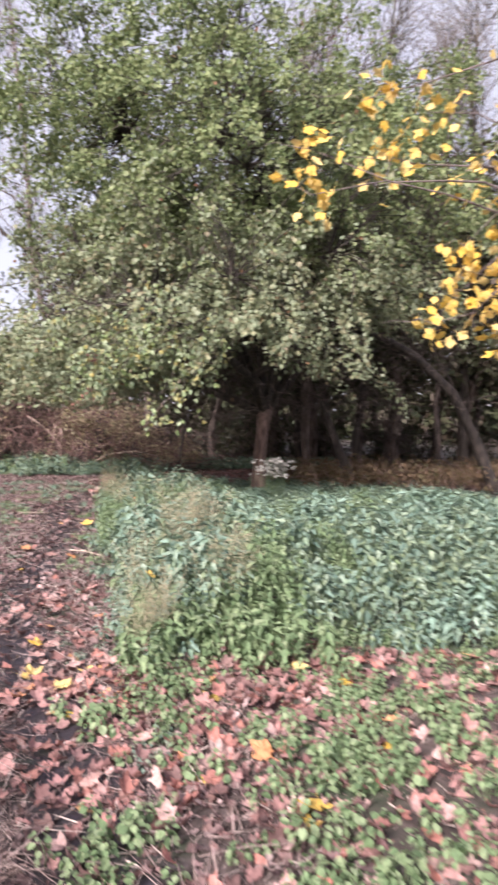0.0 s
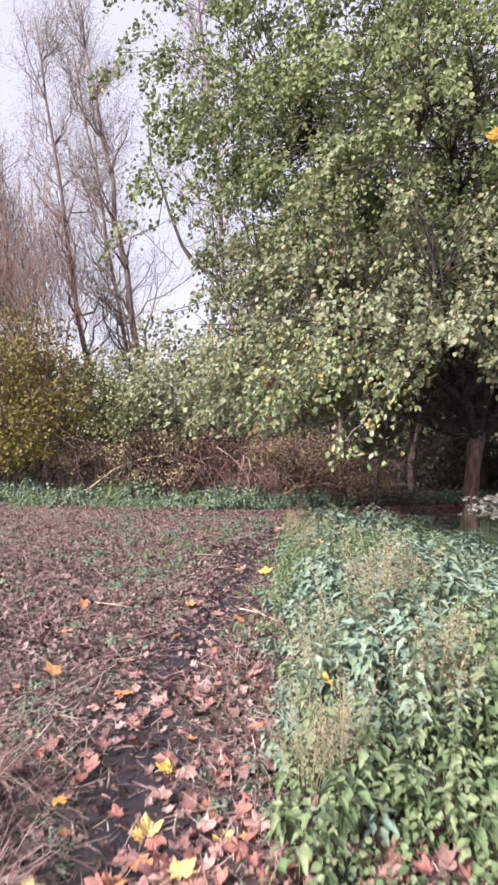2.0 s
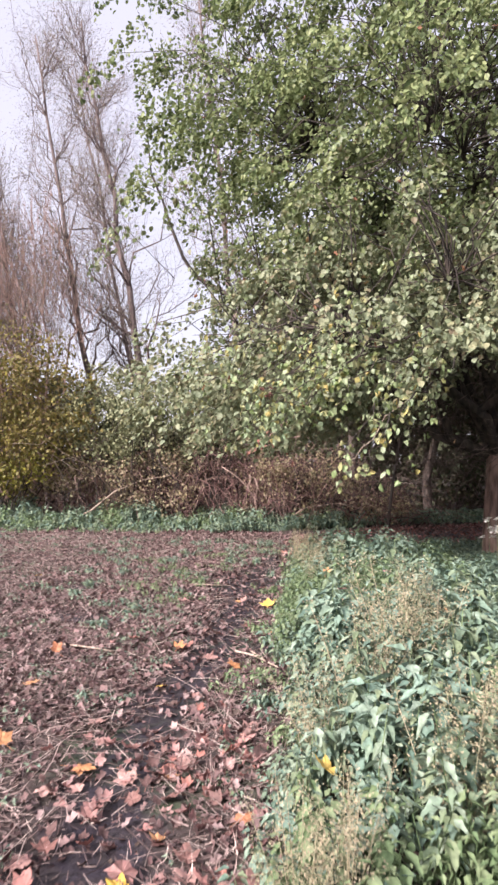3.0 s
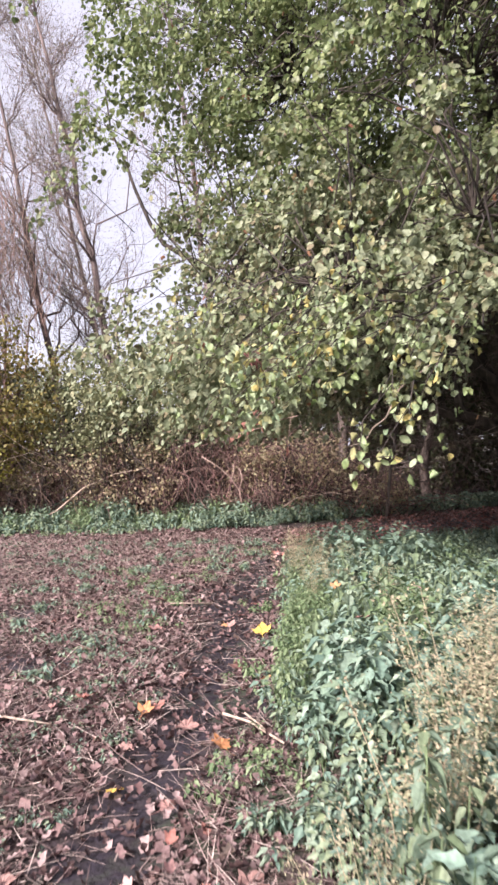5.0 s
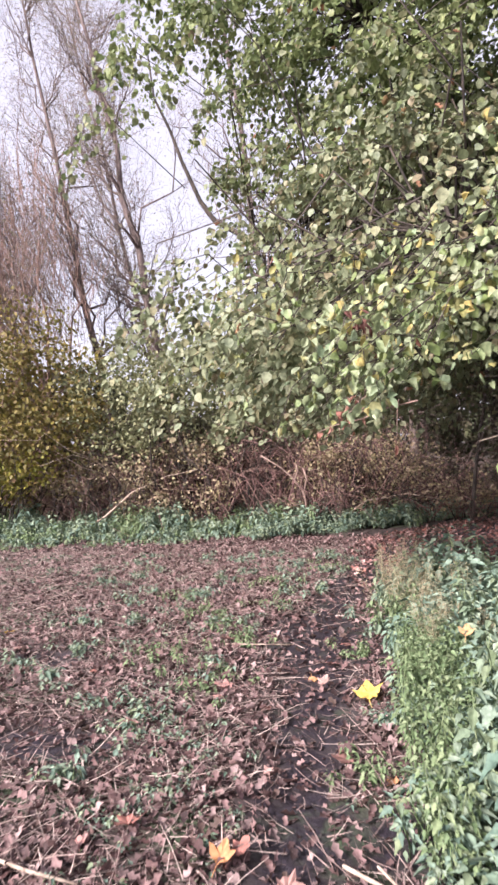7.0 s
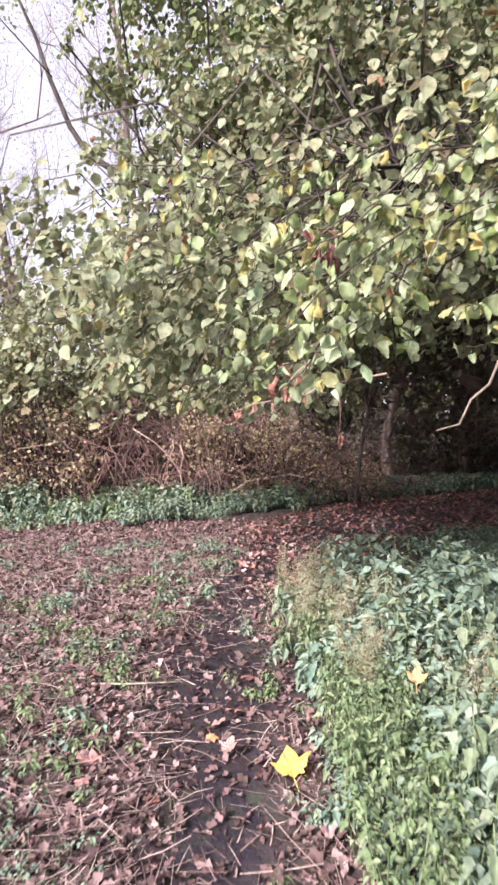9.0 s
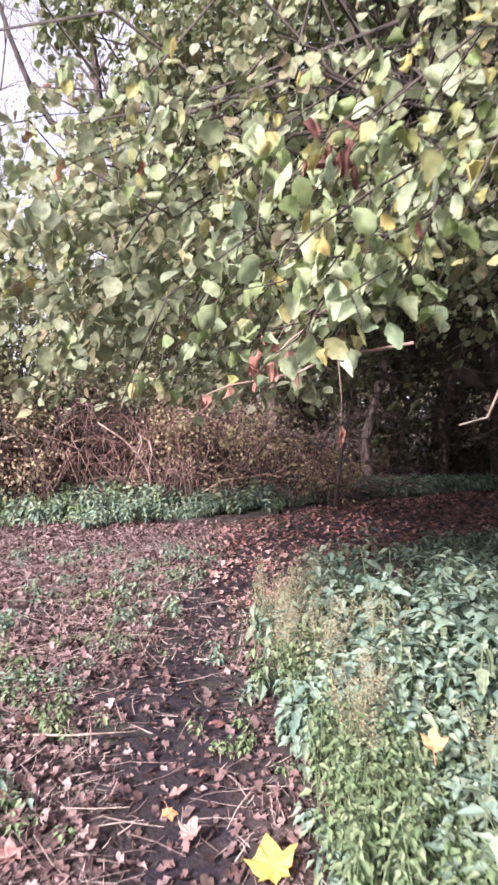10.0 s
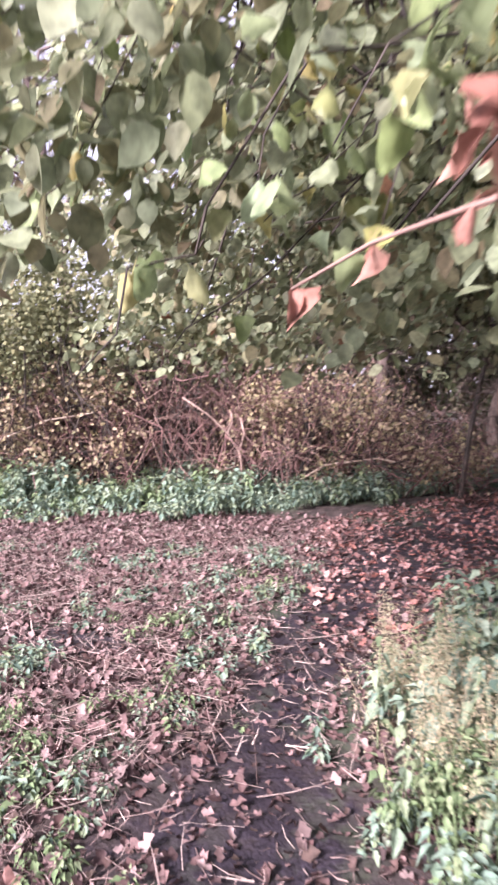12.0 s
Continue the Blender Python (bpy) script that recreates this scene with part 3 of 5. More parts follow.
def near_boughs(tree):
    shapes = [broad_leaf(w, c, d, CROWN_NEAR) for w, c, d in ((0.5, 0.5, 0.35), (0.45, -0.5, 0.4), (0.42, 0.8, 0.2), (0.48, -0.25, 0.6))]
    withers = [broad_leaf(0.3, 1.6, 0.5, LEAF_RED), broad_leaf(0.24, -2.2, 0.35, LEAF_RED), broad_leaf(0.34, 2.4, 0.7, LEAF_RED)]
    for b, (a, e) in enumerate(BOUGHS):
        q = bend(a, e, 0.18, 9, 0.06)
        g = Geo()
        g.tube(q, np.linspace(0.009, 0.002, 9), 6)
        side = []
        for i in range(2, 9):
            d = (q[-1] - q[0]) / np.linalg.norm(q[-1] - q[0]) + rng.normal(size=3) * 0.6
            L = rng.uniform(0.12, 0.34)
            s = bend(q[i], q[i] + d * L + np.array((0, 0, -0.1)), 0.02, 5, 0.1)
            if any(by_head(p) for p in s):
                continue
            g.tube(s, np.linspace(0.003, 0.0012, 5), 4)
            side += list(s[1:])
        bough = part("bough", g.mesh("bough", BARK_DARK), tree, "thin hanging bough with large round leaves")
        spots = list(q[3:]) + side
        for p in spots:
            for _ in range(2 if rng.uniform() < 0.55 else 1):
                pos = p + rng.normal(size=3) * 0.03
                if by_head(pos) or (pos[2] < 1.57 and (pos[0] < 0.8 or pos[1] > 8.2)):
                    continue
                red = rng.uniform() < 0.004
                ob = new("leaf", withers[rng.integers(3)] if red else shapes[rng.integers(4)])
                ob.parent = bough
                ob.location = pos
                ob.rotation_euler = (rng.normal(-0.75, 0.45), rng.normal(0, 0.5), rng.uniform(0, 6.3))
                k = rng.uniform(0.042, 0.072)
                ob.scale = (k, k, k)
    # a sprig of withered red leaves at the tip of one bough
    g = Geo()
    q = bend((0.62, 8.12, 1.7), (0.1, 8.64, 1.555), 0.01, 7, 0.03)
    g.tube(q, np.linspace(0.005, 0.002, 7), 6)
    sprig = part("bough", g.mesh("bough", TWIG_RED), tree, "bare twig with withered red leaves")
    places = [q[k] for k in (3, 4, 4, 5, 5, 6, 6)] + [np.array((0.27, 8.35, 1.655)) + rng.normal(size=3) * 0.022 for _ in range(6)] + [np.array((0.33, 8.62, 1.72)) + rng.normal(size=3) * 0.025 for _ in range(7)]
    for i, p in enumerate(places):
        ob = new("leaf", withers[i % 3])
        ob.parent = sprig
        ob.location = p
        ob.rotation_euler = (rng.normal(-1.2, 0.35), rng.normal(0, 0.5), rng.uniform(0, 6.3))
        k = rng.uniform(0.034, 0.052)
        ob.scale = (k * 0.9, k, k * 0.9)
    for a, e in (((0.5, 8.5, 1.85), (0.27, 8.35, 1.65)), ((0.6, 8.8, 1.95), (0.33, 8.62, 1.71))):
        g = Geo()
        g.tube(bend(a, e, 0.02, 5, 0.04), np.linspace(0.004, 0.0015, 5), 5)
        part("stalk", g.mesh("stalk", TWIG_RED), sprig)
    g = Geo()
    g.tube(bend((0.75, 8.2, 2.35), (0.3, 7.85, 2.12), 0.03, 6, 0.04), np.linspace(0.005, 0.002, 6), 5)
    bunch = part("bough", g.mesh("bough", BARK_DARK), tree, "twig with a bunch of dark withered leaves")
    dark = [broad_leaf(0.26, 2.0, 0.5, LEAF_MAROON), broad_leaf(0.2, -2.4, 0.6, LEAF_MAROON)]
    for i in range(12):
        ob = new("leaf", dark[i % 2])
        ob.parent, ob.location = bunch, np.array((0.3, 7.86, 2.1)) + rng.normal(size=3) * 0.03
        ob.rotation_euler = (rng.normal(-1.3, 0.3), rng.normal(0, 0.5), rng.uniform(0, 6.3))
        k = rng.uniform(0.035, 0.055)
        ob.scale = (k, k, k)
    lone = new("leaf", withers[1])
    lone.parent, lone.location, lone.rotation_euler, lone.scale = sprig, (0.56, 8.56, 1.47), (-1.5, 0.2, 0.4), (0.05, 0.075, 0.06)
    g = Geo()
    g.tube(bend((0.62, 8.8, 1.75), (0.56, 8.56, 1.47), 0.02, 5, 0.03), np.linspace(0.003, 0.0012, 5), 4)
    part("stalk", g.mesh("stalk", TWIG_RED), sprig)


# bare tall trees beyond the field
def tall_tree(base, top, r0, shoots, label, leaves=10000, bark=BARK_GREY):
    tree = thing("bare_tree", label, "tree", at=(0, 0, 0))
    g = Geo()
    q = bend(base, top, 0.0, 12, 0.006)
    g.tube(q, np.linspace(r0 * 0.8, r0 * 0.15, 12), 8)
    part("trunk", g.mesh("trunk", bark), tree, "slender grey-brown leaning trunk")
    h, tips = Geo(), []
    for i in range(3, 11):
        for _ in range(shoots):
            d = (q[i] - q[i - 1]) / np.linalg.norm(q[i] - q[i - 1]) + rng.normal(size=3) * (0.5, 0.4, 0.2)
            d /= np.linalg.norm(d)
            L = rng.uniform(1.6, 3.6) * (1.1 - i / 16)
            s = bend(q[i], q[i] + d * L, -0.05, 6, 0.1)
            h.tube(s, np.linspace(r0 * 0.34 * (1.1 - i / 14), 0.007, 6), 5)
            sprouts(h, s, 0.018, 2, 0.5, 1.15, tips)
    part("branches", h.mesh("branches", bark), tree, "fine bare branches", "stuff")
    ends = np.concatenate(tips)
    pos = ends[rng.integers(0, len(ends), leaves)] + rng.normal(size=(leaves, 3)) * 0.16
    part("leaves", strew("leaves", LANCE, pos, leaf_turns(leaves, -0.9), rng.uniform(0.022, 0.05, leaves), SPARSE), tree, "few small withered leaves", "stuff")


def shrub(name, label, blobs, per, spread, size, material, shape=ROUND, stems=40, stem_mat=TWIG_RED, low=0.1):
    s = thing(name, label, "shrub")
    c = np.concatenate([in_blob(n, ce, ra) for ce, ra, n in blobs])
    c = c[c[:, 2] > low]
    g = Geo()
    mid = np.mean([b[0] for b in blobs], axis=0)
    for i in range(stems):
        e = c[rng.integers(len(c))]
        b = np.array((mid[0] + (e[0] - mid[0]) * 0.7 + rng.normal() * 0.1, mid[1] + (e[1] - mid[1]) * 0.5, -0.05))
        g.tube(bend(b, e, 0.1, 7, 0.08), np.linspace(0.022, 0.006, 7), 4)
    part("stems", g.mesh("stems", stem_mat), s, "many thin stems", "stuff")
    pos = clumps(c, per, spread)
    pos = pos[pos[:, 2] > 0.04]
    n = len(pos)
    part("foliage", strew("foliage", shape, pos, leaf_turns(n), rng.uniform(size[0], size[1], n), material), s, "", "stuff")
    return s


def thicket():
    s = thing("bramble_thicket", "tangled thicket of dead red-brown bramble stems behind the nettles", "bramble")
    tips = []
    for name, mat, count, thick, lab in (("stems", BRAMBLE, 640, 0.011, "arching dark red-brown stems"), ("canes", TWIG_RED, 280, 0.009, "arching tan canes"), ("dead_stems", BARK_DARK, 420, 0.013, "dark dead stems")):
        g = Geo()
        for _ in range(count):
            x = -4.6 + 8.2 * rng.beta(1.4, 1.7)
            y = rng.uniform(16.3, 18.9)
            a, L = rng.uniform(0, 6.3), rng.uniform(0.7, 2.6)
            hgt = rng.uniform(0.25, 1.75) * (1 if x < 1.6 else 0.6)
            e = (x + L * math.cos(a), y + 0.5 * L * math.sin(a), rng.uniform(0.0, 0.8) * hgt)
            q = bend((x, y, -0.02), e, hgt * 0.75, 8, 0.14)
            q[:, 2] = np.maximum(q[:, 2], -0.03)
            g.tube(q, np.linspace(thick, 0.003, 8), 3)
            tips += [q[k] for k in (3, 4, 5, 6, 7)]
            for k in (3, 5):
                d = rng.normal(size=3) * 0.35
                g.tube(bend(q[k], q[k] + d, -0.05, 4, 0.1), np.linspace(0.005, 0.002, 4), 3)
        part(name, g.mesh(name, mat), s, lab, "stuff")
    tips = np.array(tips)
    lump = tips[rng.integers(0, len(tips), 84)]
    pos = np.concatenate([clumps(tips[::9], 1, 0.12), clumps(lump, 85, 0.15)])
    pos = pos[pos[:, 2] > 0.05]
    n = len(pos)
    part("dead_leaves", strew("dead_leaves", CURL, pos, leaf_turns(n), rng.uniform(0.04, 0.085, n), TAN), s, "clumps of small tan and olive leaves", "stuff")


def wood_tree(h, wide, seed_n):
    t = thing("woodland_tree", "dark woodland tree with a bare trunk and closed crown", "tree", "trees of the wood")
    g = Geo()
    q = bend((0, 0, -0.1), (rng.normal() * 0.5, rng.normal() * 0.3, h * 0.75), 0, 8, 0.04)
    g.tube(q, np.linspace(0.13, 0.05, 8), 8)
    for i in (3, 4, 5, 6, 7, 7):
        e = q[i] + np.array((rng.normal() * wide * 0.6, rng.normal() * wide * 0.6, rng.uniform(0.3, 1.6)))
        g.tube(bend(q[i], e, 0.1, 6, 0.1), np.linspace(0.04, 0.01, 6), 5)
    for _ in range(70):
        i = rng.integers(1, 6)
        e = q[i] + np.array((rng.normal() * 1.0, rng.normal() * 0.8, rng.uniform(-0.4, 0.3)))
        g.tube(bend(q[i], e, 0.05, 6, 0.14), np.linspace(0.012, 0.003, 6), 3)
    part("trunk", g.mesh("trunk", BARK_WOOD), t, "dark bare trunk with dead side twigs")
    c = np.concatenate([in_blob(90, (0, 0, h * 0.66), (wide, wide, h * 0.3)), in_blob(22, (0, 0, h * 0.36), (wide, wide, h * 0.1))])
    pos = clumps(c, 42, 0.34)
    n = len(pos)
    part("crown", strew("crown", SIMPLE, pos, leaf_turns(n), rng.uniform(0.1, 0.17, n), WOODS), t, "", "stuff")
    return t


tree = great_tree()
near_boughs(tree)
TALL = "tall half-bare tree with fine branches against the pale sky"
tall_tree((-2.5, 19.5, -0.1), (-5.15, 19.6, 13.6), 0.16, 3, TALL)
tall_tree((-4.2, 19.8, -0.1), (-6.6, 20.0, 13.5), 0.13, 3, TALL)
tall_tree((-0.1, 20.6, -0.1), (-2.0, 20.4, 15), 0.15, 3, TALL)
tall_tree((-3.3, 22.5, -0.1), (-6.2, 22.4, 14), 0.11, 4, TALL)
tall_tree((-7.6, 19.0, -0.1), (-9.4, 19.6, 11), 0.12, 4, "half-bare tree with a haze of pinkish-brown twigs", 14000)
tall_tree((-5.2, 18.2, -0.1), (-7.2, 18.6, 8.4), 0.09, 4, "half-bare tree with a haze of pinkish-brown twigs", 14000)
def twig_haze():
    s = thing("twiggy_sallow", "leafless sallow with a haze of pinkish-brown twigs", "shrub")
    g, ends = Geo(), []
    for _ in range(2200):
        c = in_blob(1, (-7.0, 18.6, 5.2), (2.7, 1.2, 2.6), 0.5)[0]
        d = np.array((rng.normal(-0.25, 0.35), rng.normal() * 0.25, 1.0))
        e = c + d / np.linalg.norm(d) * rng.uniform(0.6, 1.6)
        q = bend(c, e, 0, 4, 0.08)
        g.tube(q, np.linspace(0.008, 0.003, 4), 3)
        ends += list(q[1:])
    for _ in range(16):
        c = in_blob(1, (-6.6, 18.6, 5.4), (2.2, 0.8, 1.6), 0.5)[0]
        g.tube(bend((-5.6 + rng.normal() * 0.5, 18.4, -0.05), c, 0.1, 8, 0.05), np.linspace(0.06, 0.015, 8), 5)
    part("twigs", g.mesh("twigs", TWIG_RED), s, "pinkish-brown twigs", "stuff")
    p = np.array(ends)[::2] + rng.normal(size=(len(ends[::2]), 3)) * 0.08
    part("leaves", strew("leaves", SIMPLE, p, leaf_turns(len(p)), rng.uniform(0.03, 0.06, len(p)), SPARSE), s, "", "stuff")


twig_haze()
DIM = "dark half-bare tree at the wood's edge"
tall_tree((7.4, 15.4, -0.1), (8.0, 15.6, 12.5), 0.16, 4, DIM, bark=BARK_DARK)
tall_tree((10.2, 14.8, -0.1), (10.0, 15.0, 12.5), 0.16, 4, DIM, bark=BARK_DARK)
tall_tree((5.9, 15.3, -0.1), (6.2, 15.4, 11.5), 0.1, 5, DIM, bark=BARK_WOOD)
tall_tree((9.0, 14.2, -0.1), (8.8, 14.4, 11), 0.1, 5, DIM, bark=BARK_WOOD)
tall_tree((7.0, 18.6, -0.1), (6.6, 18.6, 12.5), 0.15, 3, DIM, bark=BARK_DARK)
shrub("yellowing_shrub", "yellow and olive autumn shrub at the field's edge", [((-5.6, 16.6, 2.6), (2.1, 1.5, 2.1), 210), ((-7.6, 17, 2.4), (1.8, 1.3, 2.2), 120)], 46, 0.2, (0.05, 0.09), SHRUB_Y, stems=30, stem_mat=BARK_DARK, low=0.55)
shrub("yellow_green_shrub", "low shrub with bright yellow-green leaves before the dark wood edge", [((-5.7, 15.9, 1.15), (1.4, 0.5, 0.5), 40), ((-7.8, 16.0, 1.2), (1.0, 0.5, 0.5), 26)], 40, 0.15, (0.05, 0.085), SHRUB_LOW, stems=24, stem_mat=BARK_DARK, low=0.6)
shrub("grey_green_shrub", "grey-green shrub with small drooping leaves", [((-2.7, 16.6, 2.5), (1.7, 1.0, 1.35), 190), ((-1.0, 17.2, 2.6), (1.6, 0.9, 1.2), 120)], 44, 0.17, (0.045, 0.075), SHRUB_G, stems=26, stem_mat=BARK_DARK, low=0.7)
thicket()


def long_canes():
    s = thing("arching_canes", "long pale arching canes leaning over the yellow shrub", "shrub")
    for _ in range(12):
        x, y, h = rng.uniform(-5.4, -2.6), rng.uniform(16.9, 17.6), rng.uniform(1.0, 3.4)
        g = Geo()
        g.tube(bend((x, y, -0.03), (x - rng.uniform(1.5, 3.6), y - rng.uniform(1.2, 2.0), h), 0.55, 9, 0.06), np.linspace(0.011, 0.003, 9), 5)
        part("cane", g.mesh("cane", TWIG_PALE), s)


long_canes()
shrub("tan_shrub", "low shrub with small tan and olive leaves in the thicket", [((-2.6, 16.5, 1.1), (1.3, 0.6, 0.8), 60), ((0.6, 16.9, 1.2), (1.2, 0.6, 0.8), 55), ((1.9, 17.0, 1.1), (0.9, 0.6, 0.8), 45)], 30, 0.16, (0.035, 0.065), TAN, stems=22, stem_mat=BARK_DARK, low=0.2)
w1, w2, w3 = wood_tree(9.5, 2.3, 1), wood_tree(8.5, 2.6, 2), wood_tree(10.5, 2.2, 3)
spots = [(2.6, 19.4), (4.4, 18.9), (6.9, 20.8), (7.8, 19.4), (9.6, 20.2), (3.4, 22), (5.4, 23), (7.4, 22.6), (9.6, 23.4), (12, 21.6), (1.2, 21.6), (8.6, 15.6), (10.2, 13.2),
         (2.6, 25.6), (5.0, 26.4), (7.6, 26), (10.4, 27), (13, 25), (11.6, 18.6), (12.6, 15.0), (14.6, 18.4), (13.2, 11.6), (10.4, 15.4), (15.5, 22), (7.0, 17.8), (9.4, 17.6), (-12.5, 24), (-12.4, 19.4)]
for i, (x, y) in enumerate(spots):
    m = pose(x, y, 0, 0, 0, float(rng.uniform(0, 360)))
    src = (w1, w2, w3)[i % 3]
    if i < 3:
        src.matrix_basis = m
    else:
        copy_thing(src, m)


def understorey(x, y, wide, high):
    s = thing("understorey_bush", "dark leafless understorey bush in the wood", "bush", "bushes of the wood")
    g, pos = Geo(), []
    for _ in range(60):
        e = np.array((rng.normal() * wide * 0.5, rng.normal() * 0.5, rng.uniform(0.4, high)))
        q = bend((e[0] * 0.4, e[1] * 0.4, -0.05), e, 0.1, 6, 0.12)
        g.tube(q, np.linspace(0.016, 0.005, 6), 3)
        pos += list(q[2:])
    part("stems", g.mesh("stems", BARK_WOOD), s, "", "stuff")
    pos = clumps(np.array(pos), 6, 0.22)
    pos = pos[pos[:, 2] > 0.05]
    n = len(pos)
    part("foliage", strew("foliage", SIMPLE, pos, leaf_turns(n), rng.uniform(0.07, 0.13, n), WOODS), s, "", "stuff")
    s.location = (x, y, 0)
    return s


bush = understorey(3.0, 20.8, 2.0, 2.6)
for i, (x, y) in enumerate([(5.0, 21.4), (7.0, 21.2), (9.0, 21.8), (11, 20), (1.0, 20.4), (-1.0, 20), (-3, 20.4), (-5, 21), (4.0, 24.4), (7, 24.6), (10, 25), (13, 23), (12.4, 17.2), (14, 14), (1.4, 23.4), (-7, 20.6), (-9.2, 19.8), (-11, 18.6)]):
    copy_thing(bush, pose(x, y, 0, 0, 0, 47 * i))


def bracken():
    s = thing("dead_bracken", "brown dead bracken and brambles under the leaning trunk", "bracken")
    g, pos = Geo(), []
    for _ in range(420):
        x, y = rng.uniform(5.0, 11), rng.uniform(11.8, 14.4)
        a, hgt = rng.uniform(0, 6.3), rng.uniform(0.25, 0.75)
        q = bend((x, y, -0.02), (x + 0.5 * math.cos(a), y + 0.4 * math.sin(a), hgt * 0.7), hgt * 0.5, 6, 0.1)
        g.tube(q, np.linspace(0.007, 0.003, 6), 3)
        pos += list(q[2:])
    part("stems", g.mesh("stems", TWIG_RED), s, "", "stuff")
    pos = clumps(np.array(pos), 6, 0.09)
    pos = pos[pos[:, 2] > 0.03]
    n = len(pos)
    part("fronds", strew("fronds", LANCE, pos, leaf_turns(n), rng.uniform(0.04, 0.09, n), DEAD_FROND), s, "", "stuff")


def leaning_tree():
    t = thing("leaning_tree", "leaning tree whose bare trunk arches over brown undergrowth", "tree")
    g = Geo()
    q = np.array([(9.4, 12.2, -0.1), (9.0, 12.1, 0.35), (8.5, 12, 1.2), (7.9, 12, 2.15), (7.0, 12, 2.85), (6.2, 12, 3.2), (5.4, 12, 3.35), (4.6, 12.2, 3.7)])
    g.tube(q, [0.16, 0.13, 0.11, 0.1, 0.09, 0.075, 0.055, 0.035], 10)
    part("trunk", g.mesh("trunk", BARK_DARK), t, "arched dark brown trunk")
    h, tips = Geo(), []
    sprouts(h, q[2:], 0.045, 3, 0.7, 1.7, tips)
    part("branches", h.mesh("branches", BARK_DARK), t, "bare crooked branches", "stuff")


def maple_tree():
    t = thing("maple_tree", "maple with sprays of bright yellow leaves on thin bare branches", "tree")
    g = Geo()
    g.tube(bend((8.4, 7.2, -0.1), (8.0, 7.0, 6.5), 0, 8, 0.02), np.linspace(0.17, 0.1, 8), 10)
    part("trunk", g.mesh("trunk", BARK_BROWN), t)
    h, pos = Geo(), []
    for e in ((3.2, 6.5, 5.0), (2.35, 6.3, 3.75), (3.75, 6.5, 4.9), (2.35, 6.4, 4.25), (4.3, 6.5, 3.5), (3.95, 6.5, 2.6), (4.6, 6.4, 2.9), (4.5, 6.6, 4.3), (3.3, 6.5, 4.35), (5.0, 6.6, 5.2), (4.9, 6.2, 2.4), (4.7, 6.5, 3.3), (4.75, 6.4, 2.6), (4.9, 6.5, 3.9), (4.3, 6.5, 3.0)):
        e = np.array(e)
        q = bend((8.0, 7.0, rng.uniform(3.6, 6)), e, 0.25, 8, 0.05)
        h.tube(q, np.linspace(0.03, 0.004, 8), 5)
        tips = []
        sprouts(h, q[4:], 0.012, 1, 0.5, 0.7, tips)
        pos.append(e + rng.normal(size=(18, 3)) * (0.13, 0.13, 0.15))
        ends = np.concatenate(tips)
        pos.append(ends[rng.integers(0, len(ends), 4)])
    part("branches", h.mesh("branches", BARK_GREY), t, "thin bare branches", "stuff")
    pos = np.concatenate(pos)
    pos = pos[pos[:, 0] > 2.15]
    shapes = [small_mesh("leaf", maple_shape(0.2, 40 + k), MAPLE_YELLOW) for k in range(3)]
    for p in pos:
        ob = new("leaf", shapes[rng.integers(3)])
        ob.parent, ob.location = t, p
        ob.rotation_euler = (rng.normal(-0.9, 0.5), rng.normal(0, 0.5), rng.uniform(0, 6.3))
        k = rng.uniform(0.12, 0.2)
        ob.scale = (k, k, k)


bracken()
leaning_tree()
maple_tree()


def stick(label, pts, r0, r1, material, forks=()):
    s = thing("dead_branch", label, "branch")
    g = Geo()
    g.tube(np.array(pts, float), np.linspace(r0, r1, len(pts)), 6)
    part("stem", g.mesh("stem", material), s)
    for f in forks:
        g = Geo()
        g.tube(np.array(f, float), np.linspace(r0 * 0.7, r1, len(f)), 5)
        part("fork", g.mesh("fork", material), s)


stick("pale forked dead branch sticking up from the nettles", [(0.0, 16.1, -0.05), (0.0, 16.1, 0.45), (-0.03, 16.1, 0.62)], 0.017, 0.013, TWIG_FORK,
      [[(-0.03, 16.1, 0.6), (-0.18, 16.08, 0.85), (-0.42, 16.05, 1.08), (-0.75, 16.0, 1.3)], [(-0.03, 16.1, 0.6), (0.03, 16.1, 0.85), (-0.02, 16.1, 1.05)], [(-0.18, 16.08, 0.85), (-0.12, 16.06, 1.0), (-0.14, 16.05, 1.12)]])
stick("long pale branch arching out of the thicket", [(-4.2, 16.0, -0.03), (-3.6, 16.05, 0.3), (-3.1, 16.1, 0.72), (-2.5, 16.2, 0.98), (-1.8, 16.3, 1.1)], 0.022, 0.012, TWIG_PALE)
stick("pale fallen branch lying low in the brambles", [(0.6, 16.4, 0.1), (1.1, 16.4, 0.42), (1.8, 16.4, 0.52), (2.4, 16.45, 0.4)], 0.02, 0.01, TWIG_PALE)
stick("leaning grey pole of a dead sapling", [(2.85, 16.2, -0.05), (2.95, 16.2, 0.9), (3.2, 16.15, 2.5), (3.35, 16.1, 3.8)], 0.036, 0.025, BARK_DARK)
stick("dark broken stump among the brambles", [(0.95, 16.9, -0.05), (0.95, 16.9, 0.6), (0.9, 16.9, 1.35)], 0.12, 0.07, BARK_DARK)
stick("old broken stump with brown bark in the bracken", [(6.1, 13.0, -0.05), (6.0, 13.0, 0.4), (5.75, 13.1, 1.0), (5.45, 13.2, 1.9)], 0.17, 0.07, BARK_DARK)
stick("bare crooked twig hanging beside the path", [(1.9, 9.1, 2.2), (1.55, 8.95, 1.95), (1.42, 8.9, 1.7), (1.3, 8.85, 1.62), (1.22, 8.8, 1.5), (1.1, 8.79, 1.47)], 0.009, 0.004, TWIG_PALE)

